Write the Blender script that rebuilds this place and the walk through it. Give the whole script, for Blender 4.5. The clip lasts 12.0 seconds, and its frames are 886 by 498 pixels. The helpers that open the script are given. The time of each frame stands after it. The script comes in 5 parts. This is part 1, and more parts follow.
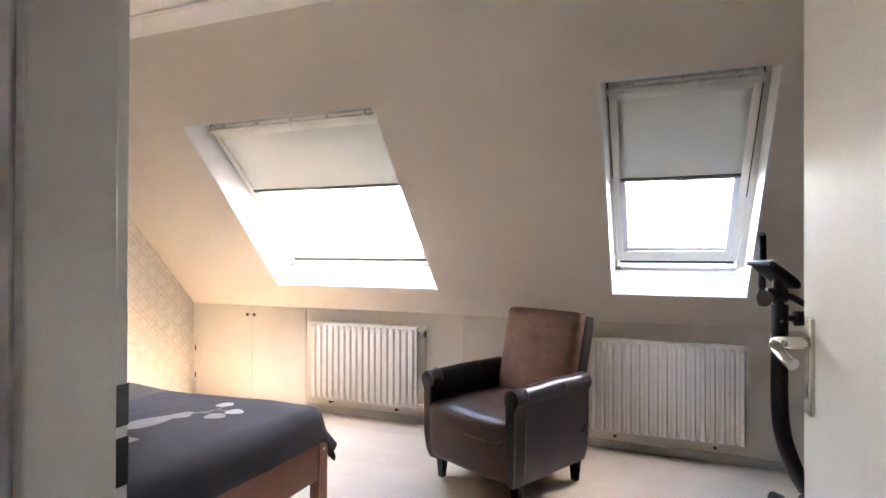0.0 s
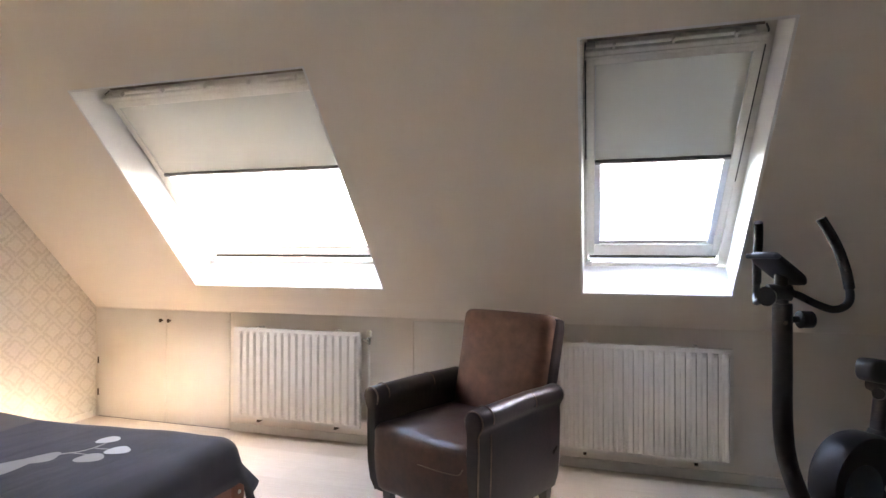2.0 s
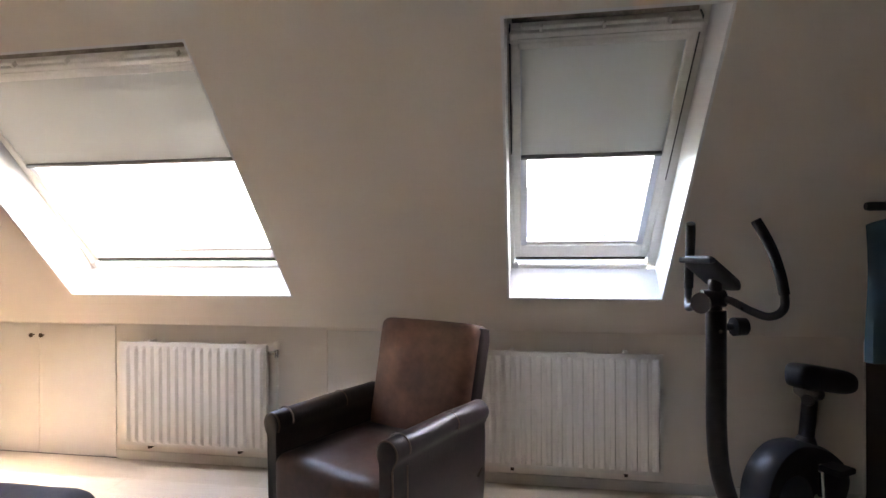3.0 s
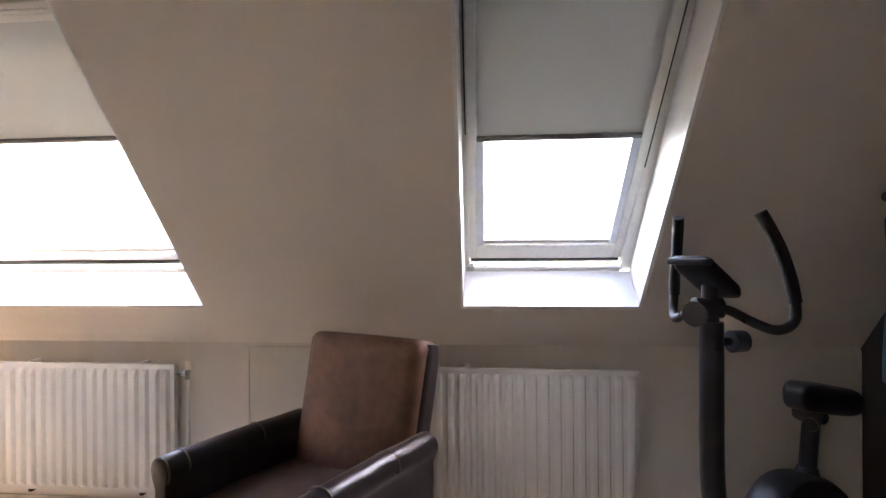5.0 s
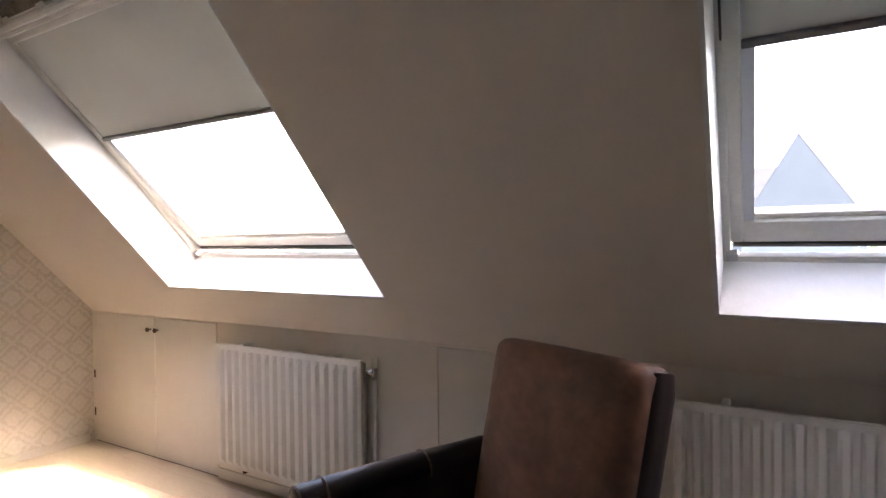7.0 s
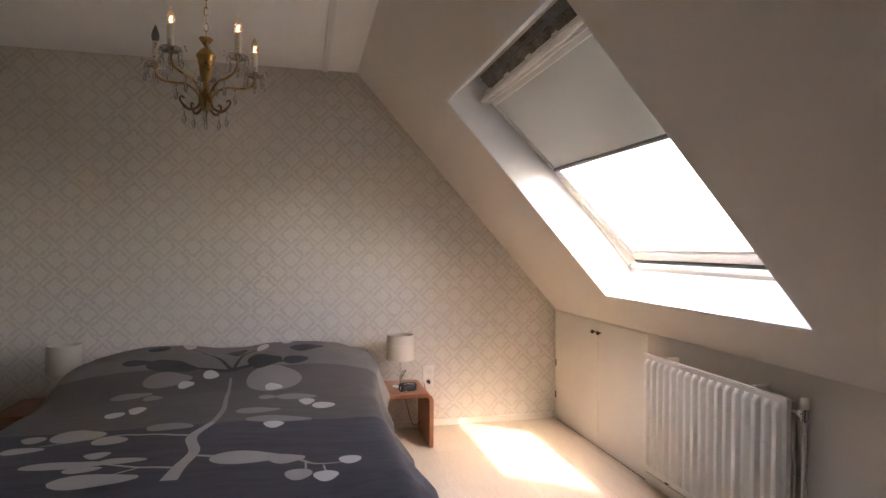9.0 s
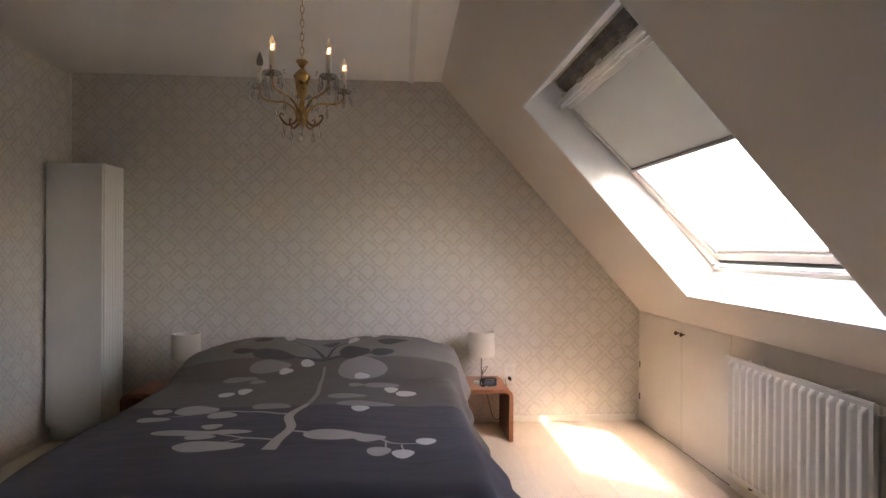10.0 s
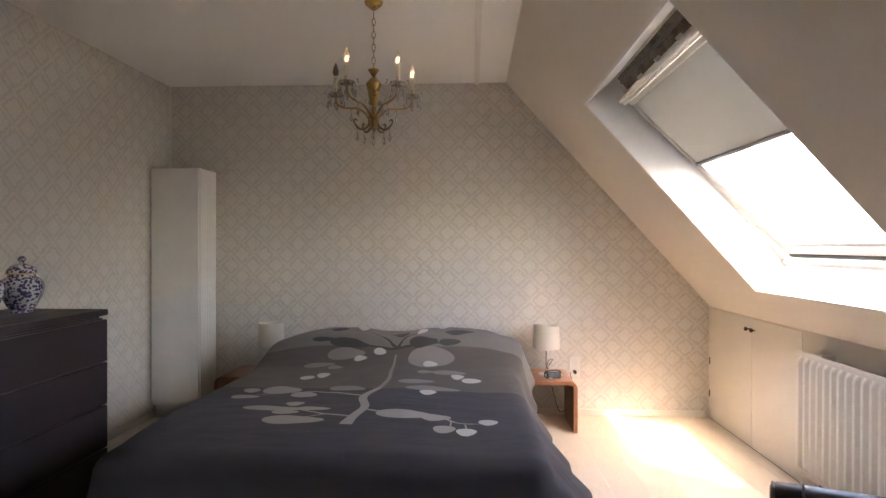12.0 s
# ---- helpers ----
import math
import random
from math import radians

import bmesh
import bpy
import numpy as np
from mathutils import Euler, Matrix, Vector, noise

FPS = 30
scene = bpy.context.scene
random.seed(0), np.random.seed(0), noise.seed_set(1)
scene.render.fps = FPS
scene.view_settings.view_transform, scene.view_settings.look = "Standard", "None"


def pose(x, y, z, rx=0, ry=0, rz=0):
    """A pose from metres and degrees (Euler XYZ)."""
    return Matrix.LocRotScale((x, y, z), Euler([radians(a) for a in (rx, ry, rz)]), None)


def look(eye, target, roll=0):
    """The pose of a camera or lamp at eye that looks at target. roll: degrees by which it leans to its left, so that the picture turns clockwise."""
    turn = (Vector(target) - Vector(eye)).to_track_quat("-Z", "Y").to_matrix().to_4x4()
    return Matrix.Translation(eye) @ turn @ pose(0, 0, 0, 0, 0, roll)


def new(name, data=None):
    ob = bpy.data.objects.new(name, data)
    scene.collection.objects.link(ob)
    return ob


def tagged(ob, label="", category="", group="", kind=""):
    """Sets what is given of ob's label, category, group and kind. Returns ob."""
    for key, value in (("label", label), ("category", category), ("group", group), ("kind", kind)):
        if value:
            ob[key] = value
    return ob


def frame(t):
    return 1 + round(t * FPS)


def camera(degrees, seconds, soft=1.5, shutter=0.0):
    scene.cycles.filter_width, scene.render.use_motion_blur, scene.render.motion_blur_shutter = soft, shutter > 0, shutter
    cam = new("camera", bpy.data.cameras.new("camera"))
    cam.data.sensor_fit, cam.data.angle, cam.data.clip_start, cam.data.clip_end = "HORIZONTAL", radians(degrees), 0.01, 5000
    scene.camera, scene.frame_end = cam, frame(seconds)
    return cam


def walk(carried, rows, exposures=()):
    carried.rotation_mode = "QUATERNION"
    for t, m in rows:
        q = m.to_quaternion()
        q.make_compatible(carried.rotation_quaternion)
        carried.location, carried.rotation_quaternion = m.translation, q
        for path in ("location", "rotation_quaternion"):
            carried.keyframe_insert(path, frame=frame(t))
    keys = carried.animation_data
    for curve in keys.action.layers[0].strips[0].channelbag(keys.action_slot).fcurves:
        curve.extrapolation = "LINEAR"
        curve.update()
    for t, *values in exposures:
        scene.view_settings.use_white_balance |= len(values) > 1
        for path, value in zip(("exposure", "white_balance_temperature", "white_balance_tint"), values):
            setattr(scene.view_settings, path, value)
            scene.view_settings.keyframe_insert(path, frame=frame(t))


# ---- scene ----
cam = camera(75.9, 12.0)
PATH = [
    (0, (0.239, 0.745, 1.279), (-0.513, 2.598, 1.292), 0.2),
    (0.5, (0.194, 0.818, 1.255), (-0.544, 2.677, 1.276), 0.2),
    (1, (0.14, 0.963, 1.269), (-0.579, 2.829, 1.268), 0.1),
    (1.5, (0.092, 1.089, 1.244), (-0.579, 2.974, 1.255), 0.1),
    (2, (0.041, 1.216, 1.242), (-0.531, 3.132, 1.257), 0.1),
    (2.5, (0.018, 1.357, 1.251), (-0.413, 3.31, 1.266), -0.1),
    (3, (0.038, 1.512, 1.285), (-0.297, 3.484, 1.28), -0.3),
    (3.5, (0.048, 1.638, 1.287), (-0.245, 3.616, 1.286), -0.3),
    (5.5, (0.028, 2.093, 1.271), (-0.149, 4.086, 1.271), -0.4),
    (6, (0.046, 2.246, 1.26), (-0.29, 4.218, 1.258), -0.3),
    (6.5, (0.036, 2.432, 1.233), (-0.577, 4.336, 1.233), -0.2),
    (7, (0.026, 2.635, 1.244), (-0.986, 4.361, 1.216), -0.6),
    (7.5, (0.035, 2.753, 1.242), (-1.389, 4.157, 1.228), -0.3),
    (7.7, (0.042, 2.752, 1.251), (-1.525, 3.993, 1.239), -0.2),
    (9.3, (0.318, 2.776, 1.316), (-1.648, 3.142, 1.302), 0.3),
    (9.5, (0.337, 2.786, 1.324), (-1.639, 3.09, 1.307), 0.2),
    (10, (0.437, 2.826, 1.292), (-1.558, 2.972, 1.288), 0.3),
    (10.5, (0.495, 2.837, 1.298), (-1.505, 2.879, 1.287), 0.2),
    (11, (0.534, 2.84, 1.287), (-1.465, 2.817, 1.275), 0.2),
    (11.5, (0.573, 2.863, 1.29), (-1.426, 2.789, 1.273), 0.2),
    (12, (0.594, 2.858, 1.273), (-1.404, 2.755, 1.262), 0.1),
]
EXPOSURES = [(0.0, 7.1, 8700, 19), (1.5, 6.95, 8700, 18), (2.5, 6.68, 8800, 18), (3.5, 6.54, 8900, 20), (5.5, 6.54, 9000, 23), (6.0, 6.3, 9000, 22), (6.5, 5.97, 9000, 22), (7.0, 5.68, 9000, 22), (7.5, 5.92, 9100, 23), (9.5, 5.72, 9100, 23), (10.5, 5.86, 9100, 22), (12.0, 6.22, 9000, 20)]
walk(cam, [(t, look(eye, target, roll)) for t, eye, target, roll in PATH], EXPOSURES)

# ---- world, sun ----
SUN_FROM = Vector((0.762, 0.142, 1.0)).normalized()
world = bpy.data.worlds.new("daylight")
scene.world = world
world.use_nodes = True
wn = world.node_tree.nodes
sky = wn.new("ShaderNodeTexSky")
sky.sky_type = "NISHITA"
sky.sun_disc = False
sky.sun_elevation = math.asin(SUN_FROM.z)
sky.sun_rotation = math.atan2(SUN_FROM.x, SUN_FROM.y)
sky.air_density, sky.dust_density = 0.8, 1.2
wn["Background"].inputs["Strength"].default_value = 0.113
world.node_tree.links.new(sky.outputs[0], wn["Background"].inputs["Color"])
sun = new("sun", bpy.data.lights.new("sun", "SUN"))
sun.data.energy, sun.data.angle, sun.data.color = 0.115, radians(0.5), (1.0, 0.985, 0.965)
sun.matrix_world = look((0, 0, 0), -SUN_FROM) @ Matrix.Translation((0, 0, 30))
scene.view_settings.exposure = 0.0


# ---- materials ----
def material(name):
    m = bpy.data.materials.new(name)
    m.use_nodes = True
    return m, m.node_tree.nodes, m.node_tree.links, m.node_tree.nodes["Principled BSDF"]


def noise_node(n, l, scale, detail=4.0, rough=0.55, stretch=None, coord="Object"):
    tc = n.new("ShaderNodeTexCoord")
    out = tc.outputs[coord]
    if stretch:
        mp = n.new("ShaderNodeMapping")
        mp.inputs["Scale"].default_value = stretch
        l.new(out, mp.inputs["Vector"])
        out = mp.outputs[0]
    t = n.new("ShaderNodeTexNoise")
    t.inputs["Scale"].default_value, t.inputs["Detail"].default_value, t.inputs["Roughness"].default_value = scale, detail, rough
    l.new(out, t.inputs["Vector"])
    return t.outputs["Fac"]


def remap(n, l, sock, a, b, lo, hi):
    r = n.new("ShaderNodeMapRange")
    r.inputs["From Min"].default_value, r.inputs["From Max"].default_value = a, b
    r.inputs["To Min"].default_value, r.inputs["To Max"].default_value = lo, hi
    l.new(sock, r.inputs["Value"])
    return r.outputs[0]


def mix(n, l, fac, a, b):
    m = n.new("ShaderNodeMix")
    m.data_type = "RGBA"
    for key, v in ((0, fac), (6, a), (7, b)):
        if isinstance(v, bpy.types.NodeSocket):
            l.new(v, m.inputs[key])
        else:
            m.inputs[key].default_value = (*v, 1) if key else v
    return m.outputs[2]


def op(n, l, kind, a, b=0.0, c=0.0):
    m = n.new("ShaderNodeMath")
    m.operation = kind
    for k, v in enumerate((a, b, c)):
        if isinstance(v, bpy.types.NodeSocket):
            l.new(v, m.inputs[k])
        else:
            m.inputs[k].default_value = v
    return m.outputs[0]


def bump(n, l, b, height, strength, distance=0.002):
    u = n.new("ShaderNodeBump")
    u.inputs["Strength"].default_value, u.inputs["Distance"].default_value = strength, distance
    l.new(height, u.inputs["Height"])
    l.new(u.outputs[0], b.inputs["Normal"])


def surface(name, dark, light, rough=0.5, metal=0.0, big=2.0, fine=60.0, relief=0.15, stretch=None, depth=0.002, coat=0.0, rough_var=0.08):
    """Two colours mixed at two scales, uneven gloss and a fine relief."""
    m, n, l, b = material(name)
    a = noise_node(n, l, big, 3.0, 0.6, stretch)
    f = noise_node(n, l, fine, 5.0, 0.6, stretch)
    s = op(n, l, "ADD", op(n, l, "MULTIPLY", a, 0.6), op(n, l, "MULTIPLY", f, 0.4))
    l.new(mix(n, l, remap(n, l, s, 0.33, 0.67, 0.0, 1.0), dark, light), b.inputs["Base Color"])
    l.new(remap(n, l, a, 0.3, 0.7, rough - rough_var, rough + rough_var), b.inputs["Roughness"])
    b.inputs["Metallic"].default_value, b.inputs["Coat Weight"].default_value = metal, coat
    bump(n, l, b, f, relief, depth)
    return m


def wallpaper_material(name, axis):
    """Damask wallpaper: a lattice of diamonds outlined by fine leafy lines, with a rosette in each. axis: 0 on a wall along x, 1 along y."""
    m, n, l, b = material(name)
    tc = n.new("ShaderNodeTexCoord")
    sep = n.new("ShaderNodeSeparateXYZ")
    l.new(tc.outputs["Object"], sep.inputs[0])
    W, H = 0.178, 0.172
    wob = noise_node(n, l, 55.0, 3.0)
    p = op(n, l, "DIVIDE", sep.outputs[axis], W)
    q = op(n, l, "DIVIDE", sep.outputs[2], H)
    w = op(n, l, "MULTIPLY", op(n, l, "SUBTRACT", wob, 0.5), 0.40)

    def tri(v):
        return op(n, l, "ABSOLUTE", op(n, l, "SUBTRACT", op(n, l, "FRACT", v), 0.5))
    da = op(n, l, "ADD", tri(op(n, l, "ADD", p, q)), w)
    db = op(n, l, "ADD", tri(op(n, l, "SUBTRACT", p, q)), w)
    near = op(n, l, "MINIMUM", da, db)
    line = remap(n, l, op(n, l, "ABSOLUTE", op(n, l, "SUBTRACT", near, 0.125)), 0.015, 0.115, 1.0, 0.0)
    vein = remap(n, l, near, 0.01, 0.04, 1.0, 0.0)
    far = op(n, l, "MAXIMUM", op(n, l, "SUBTRACT", 0.5, da), op(n, l, "SUBTRACT", 0.5, db))
    rose = remap(n, l, op(n, l, "ABSOLUTE", op(n, l, "SUBTRACT", far, 0.14)), 0.03, 0.08, 1.0, 0.0)
    fac = op(n, l, "MAXIMUM", op(n, l, "MAXIMUM", line, op(n, l, "MULTIPLY", vein, 0.15)), op(n, l, "MULTIPLY", rose, 0.32))
    patchy = remap(n, l, noise_node(n, l, 2.5, 3.0), 0.3, 0.7, 0.7, 1.0)
    fac = op(n, l, "MULTIPLY", fac, patchy)
    tone = noise_node(n, l, 1.3, 3.0)
    base = mix(n, l, remap(n, l, tone, 0.3, 0.7, 0, 1), (0.645, 0.60, 0.535), (0.69, 0.65, 0.59))
    fib = noise_node(n, l, 240.0, 3.0)
    patt = mix(n, l, fib, (0.505, 0.458, 0.398), (0.565, 0.518, 0.456))
    l.new(mix(n, l, fac, base, patt), b.inputs["Base Color"])
    l.new(remap(n, l, fac, 0, 1, 0.62, 0.45), b.inputs["Roughness"])
    bump(n, l, b, op(n, l, "ADD", op(n, l, "MULTIPLY", fac, 0.5), op(n, l, "MULTIPLY", fib, 0.3)), 0.25, 0.001)
    return m


def plank_material():
    m, n, l, b = material("pale oak laminate")
    info = n.new("ShaderNodeObjectInfo")
    g = noise_node(n, l, 9.0, 6.0, 0.65, (0.6, 9.0, 1.0))
    f = noise_node(n, l, 60.0, 4.0, 0.6, (0.5, 10.0, 1.0))
    s = op(n, l, "ADD", op(n, l, "MULTIPLY", g, 0.6), op(n, l, "MULTIPLY", f, 0.4))
    wood = mix(n, l, remap(n, l, s, 0.35, 0.65, 0, 1), (0.56, 0.475, 0.375), (0.68, 0.60, 0.495))
    tint = mix(n, l, info.outputs["Random"], (0.90, 0.88, 0.85), (1.0, 1.0, 1.0))
    mm = n.new("ShaderNodeMix")
    mm.data_type, mm.blend_type = "RGBA", "MULTIPLY"
    mm.inputs[0].default_value = 1.0
    l.new(wood, mm.inputs[6])
    l.new(tint, mm.inputs[7])
    l.new(mm.outputs[2], b.inputs["Base Color"])
    l.new(remap(n, l, g, 0.3, 0.7, 0.28, 0.42), b.inputs["Roughness"])
    bump(n, l, b, f, 0.08, 0.0006)
    return m


def duvet_material():
    """Cotton cover: a dark slate field at the foot that ends in a taupe and then a paler grey band towards the head."""
    m, n, l, b = material("printed cotton")
    tc = n.new("ShaderNodeTexCoord")
    sep = n.new("ShaderNodeSeparateXYZ")
    l.new(tc.outputs["Object"], sep.inputs[0])
    fade = noise_node(n, l, 3.0, 4.0)
    x = op(n, l, "ADD", sep.outputs[0], op(n, l, "MULTIPLY", op(n, l, "SUBTRACT", fade, 0.5), 0.02))
    weave = noise_node(n, l, 420.0, 2.0)
    slate = mix(n, l, fade, (0.042, 0.038, 0.043), (0.060, 0.055, 0.063))
    taupe = mix(n, l, fade, (0.096, 0.083, 0.071), (0.120, 0.104, 0.090))
    pale = mix(n, l, fade, (0.17, 0.155, 0.14), (0.20, 0.183, 0.166))
    c = mix(n, l, remap(n, l, x, -2.345, -2.335, 1.0, 0.0), slate, taupe)
    c = mix(n, l, remap(n, l, x, -3.045, -3.035, 1.0, 0.0), c, pale)
    l.new(c, b.inputs["Base Color"])
    b.inputs["Roughness"].default_value = 0.82
    b.inputs["Sheen Weight"].default_value = 0.03
    b.inputs["Specular IOR Level"].default_value = 0.25
    crease = noise_node(n, l, 3.2, 2.5, 0.5, (2.4, 0.8, 1.6))
    fold = op(n, l, "ABSOLUTE", op(n, l, "SUBTRACT", crease, 0.5))
    bump(n, l, b, op(n, l, "ADD", op(n, l, "MULTIPLY", weave, 0.12), op(n, l, "MULTIPLY", fold, 3.0)), 0.45, 0.012)
    return m


def glass_material():
    m, n, l, b = material("window glass")
    b.inputs["Transmission Weight"].default_value = 1.0
    b.inputs["Roughness"].default_value = 0.0
    b.inputs["IOR"].default_value = 1.12
    return m


def blind_material():
    """Cloth that lets some daylight through."""
    m, n, l, b = material("grey blind cloth")
    weave = noise_node(n, l, 500.0, 2.0)
    slow = noise_node(n, l, 3.0, 2.0)
    c = mix(n, l, slow, (0.475, 0.475, 0.435), (0.535, 0.535, 0.495))
    l.new(c, b.inputs["Base Color"])
    b.inputs["Roughness"].default_value = 0.85
    bump(n, l, b, weave, 0.1, 0.001)
    tr = n.new("ShaderNodeBsdfTranslucent")
    tr.inputs["Color"].default_value = (0.50, 0.50, 0.455, 1)
    mx = n.new("ShaderNodeMixShader")
    mx.inputs[0].default_value = 0.12
    l.new(b.outputs[0], mx.inputs[1])
    l.new(tr.outputs[0], mx.inputs[2])
    l.new(mx.outputs[0], n["Material Output"].inputs[0])
    return m


def vase_material():
    m, n, l, b = material("painted porcelain")
    v = n.new("ShaderNodeTexVoronoi")
    v.inputs["Scale"].default_value = 72.0
    tc = n.new("ShaderNodeTexCoord")
    l.new(tc.outputs["Object"], v.inputs["Vector"])
    f = noise_node(n, l, 45.0, 3.0)
    s = op(n, l, "ADD", v.outputs["Distance"], op(n, l, "MULTIPLY", op(n, l, "SUBTRACT", f, 0.5), 0.7))
    c = mix(n, l, remap(n, l, s, 0.46, 0.58, 1.0, 0.0), (0.42, 0.395, 0.42), (0.045, 0.036, 0.085))
    l.new(c, b.inputs["Base Color"])
    b.inputs["Roughness"].default_value = 0.12
    b.inputs["Coat Weight"].default_value = 0.5
    return m


def glow(name, color, strength):
    m, n, l, b = material(name)
    b.inputs["Base Color"].default_value = (*color, 1)
    b.inputs["Emission Color"].default_value = (*color, 1)
    b.inputs["Emission Strength"].default_value = strength
    return m


def lampshade_material():
    m, n, l, b = material("cream shade cloth")
    f = noise_node(n, l, 300.0, 3.0)
    l.new(mix(n, l, f, (0.66, 0.60, 0.52), (0.74, 0.69, 0.61)), b.inputs["Base Color"])
    b.inputs["Roughness"].default_value = 0.8
    bump(n, l, b, f, 0.15, 0.001)
    tr = n.new("ShaderNodeBsdfTranslucent")
    tr.inputs["Color"].default_value = (0.7, 0.63, 0.53, 1)
    mx = n.new("ShaderNodeMixShader")
    mx.inputs[0].default_value = 0.35
    l.new(b.outputs[0], mx.inputs[1])
    l.new(tr.outputs[0], mx.inputs[2])
    l.new(mx.outputs[0], n["Material Output"].inputs[0])
    return m


PLASTER = surface("cream wall paint", (0.745, 0.675, 0.59), (0.79, 0.725, 0.645), 0.72, big=1.2, fine=180, relief=0.22, depth=0.0012)
DARKWALL = surface("dark brown wall paint", (0.020, 0.014, 0.015), (0.030, 0.022, 0.023), 0.7, big=1.2, fine=180, relief=0.2)
LANDINGWALL = surface("mauve-brown landing wall", (0.075, 0.050, 0.049), (0.098, 0.067, 0.065), 0.75, big=1.2, fine=180, relief=0.2)
CEILING = surface("white ceiling paint", (0.84, 0.82, 0.79), (0.88, 0.865, 0.84), 0.8, big=1.0, fine=150, relief=0.2)
WALLPAPER_X = wallpaper_material("damask wallpaper", 1)
WALLPAPER_Y = wallpaper_material("damask wallpaper on the side wall", 0)
WHITE = surface("white gloss paint", (0.70, 0.68, 0.64), (0.77, 0.755, 0.72), 0.38, big=3, fine=90, relief=0.08)
CREAM = surface("cream cupboard paint", (0.70, 0.655, 0.585), (0.75, 0.715, 0.65), 0.45, big=3, fine=90, relief=0.1)
ENAMEL = surface("cream radiator enamel", (0.70, 0.655, 0.585), (0.75, 0.715, 0.65), 0.4, big=5, fine=120, relief=0.06)
REVEAL = surface("white window lining", (0.72, 0.72, 0.71), (0.79, 0.79, 0.78), 0.5, big=3, fine=80, relief=0.1)
FRAME = surface("weathered white window paint", (0.60, 0.575, 0.52), (0.72, 0.70, 0.65), 0.42, big=5, fine=60, relief=0.15)
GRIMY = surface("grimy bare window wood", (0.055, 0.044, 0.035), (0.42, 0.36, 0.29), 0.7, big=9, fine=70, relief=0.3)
RUBBER = surface("dark weather strip", (0.018, 0.017, 0.017), (0.045, 0.042, 0.04), 0.6, big=20, fine=150)
GLASS = glass_material()
BLIND = blind_material()
ALU = surface("brushed aluminium", (0.42, 0.42, 0.42), (0.55, 0.55, 0.55), 0.32, 1.0, big=6, fine=120, stretch=(1, 20, 1), relief=0.05)
RAIL = surface("pale blue-grey painted rail", (0.52, 0.55, 0.58), (0.58, 0.61, 0.64), 0.4, big=5, fine=90, relief=0.06)
BLINDBAR = surface("grey blind bar", (0.16, 0.16, 0.165), (0.22, 0.22, 0.225), 0.4, 0.3, big=9)
NICKEL = surface("satin nickel", (0.55, 0.53, 0.49), (0.68, 0.66, 0.62), 0.26, 1.0, big=9, fine=200, relief=0.04)
BRASS = surface("aged brass", (0.30, 0.17, 0.06), (0.46, 0.29, 0.11), 0.3, 1.0, big=18, fine=160, relief=0.08)
SCROLL = surface("browned brass", (0.13, 0.070, 0.035), (0.22, 0.125, 0.06), 0.38, 0.9, big=30)
BRONZE = surface("dark bronze knob", (0.06, 0.04, 0.03), (0.12, 0.085, 0.06), 0.4, 0.8, big=30)
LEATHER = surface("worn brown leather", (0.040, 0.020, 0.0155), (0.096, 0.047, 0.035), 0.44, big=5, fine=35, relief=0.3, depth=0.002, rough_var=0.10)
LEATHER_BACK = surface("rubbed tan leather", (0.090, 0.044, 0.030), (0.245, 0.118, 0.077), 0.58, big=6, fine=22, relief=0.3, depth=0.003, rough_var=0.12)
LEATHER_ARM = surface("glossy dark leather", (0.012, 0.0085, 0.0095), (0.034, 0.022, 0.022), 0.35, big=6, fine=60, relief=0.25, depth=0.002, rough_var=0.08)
for leather in (LEATHER, LEATHER_BACK, LEATHER_ARM):
    leather.node_tree.nodes["Principled BSDF"].inputs["Specular IOR Level"].default_value = 0.42
SEAM = surface("pale leather piping", (0.10, 0.07, 0.05), (0.18, 0.13, 0.10), 0.5, big=20)
DARKWOOD = surface("black stained leg", (0.012, 0.010, 0.009), (0.03, 0.024, 0.02), 0.35, big=12)
BLACKBROWN = surface("black-brown veneer", (0.013, 0.008, 0.010), (0.024, 0.015, 0.018), 0.45, big=2, fine=40, stretch=(2, 14, 14), relief=0.08)
CHERRY = surface("reddish beech veneer", (0.26, 0.095, 0.045), (0.36, 0.15, 0.075), 0.38, big=3, fine=35, stretch=(14, 2, 14), relief=0.08)
BEDWOOD = surface("stained bed wood", (0.19, 0.068, 0.038), (0.27, 0.105, 0.06), 0.4, big=3, fine=35, stretch=(14, 2, 14), relief=0.08)
DUVET = duvet_material()
PRINT_PALE = surface("pale printed motif", (0.32, 0.29, 0.262), (0.38, 0.348, 0.318), 0.85, big=6, fine=420, relief=0.15)
PRINT_WHITE = surface("white printed motif", (0.52, 0.495, 0.465), (0.60, 0.572, 0.54), 0.85, big=6, fine=420, relief=0.15)
PRINT_GREY = surface("grey printed motif", (0.22, 0.20, 0.185), (0.26, 0.24, 0.22), 0.85, big=6, fine=420, relief=0.15)
PRINT_DARK = surface("dark printed motif", (0.035, 0.033, 0.033), (0.055, 0.05, 0.05), 0.85, big=6, fine=420, relief=0.15)
LINEN = surface("white mattress ticking", (0.55, 0.53, 0.50), (0.65, 0.63, 0.60), 0.9, big=5, fine=200)
BLACK = surface("black plastic", (0.012, 0.011, 0.013), (0.028, 0.026, 0.030), 0.42, big=10, fine=220, relief=0.12)
BLACKPAINT = surface("black powder coat", (0.010, 0.009, 0.011), (0.024, 0.021, 0.025), 0.34, big=8, fine=260, relief=0.1)
FOAM = surface("black foam grip", (0.014, 0.013, 0.013), (0.030, 0.028, 0.028), 0.85, big=30, fine=260, relief=0.5)
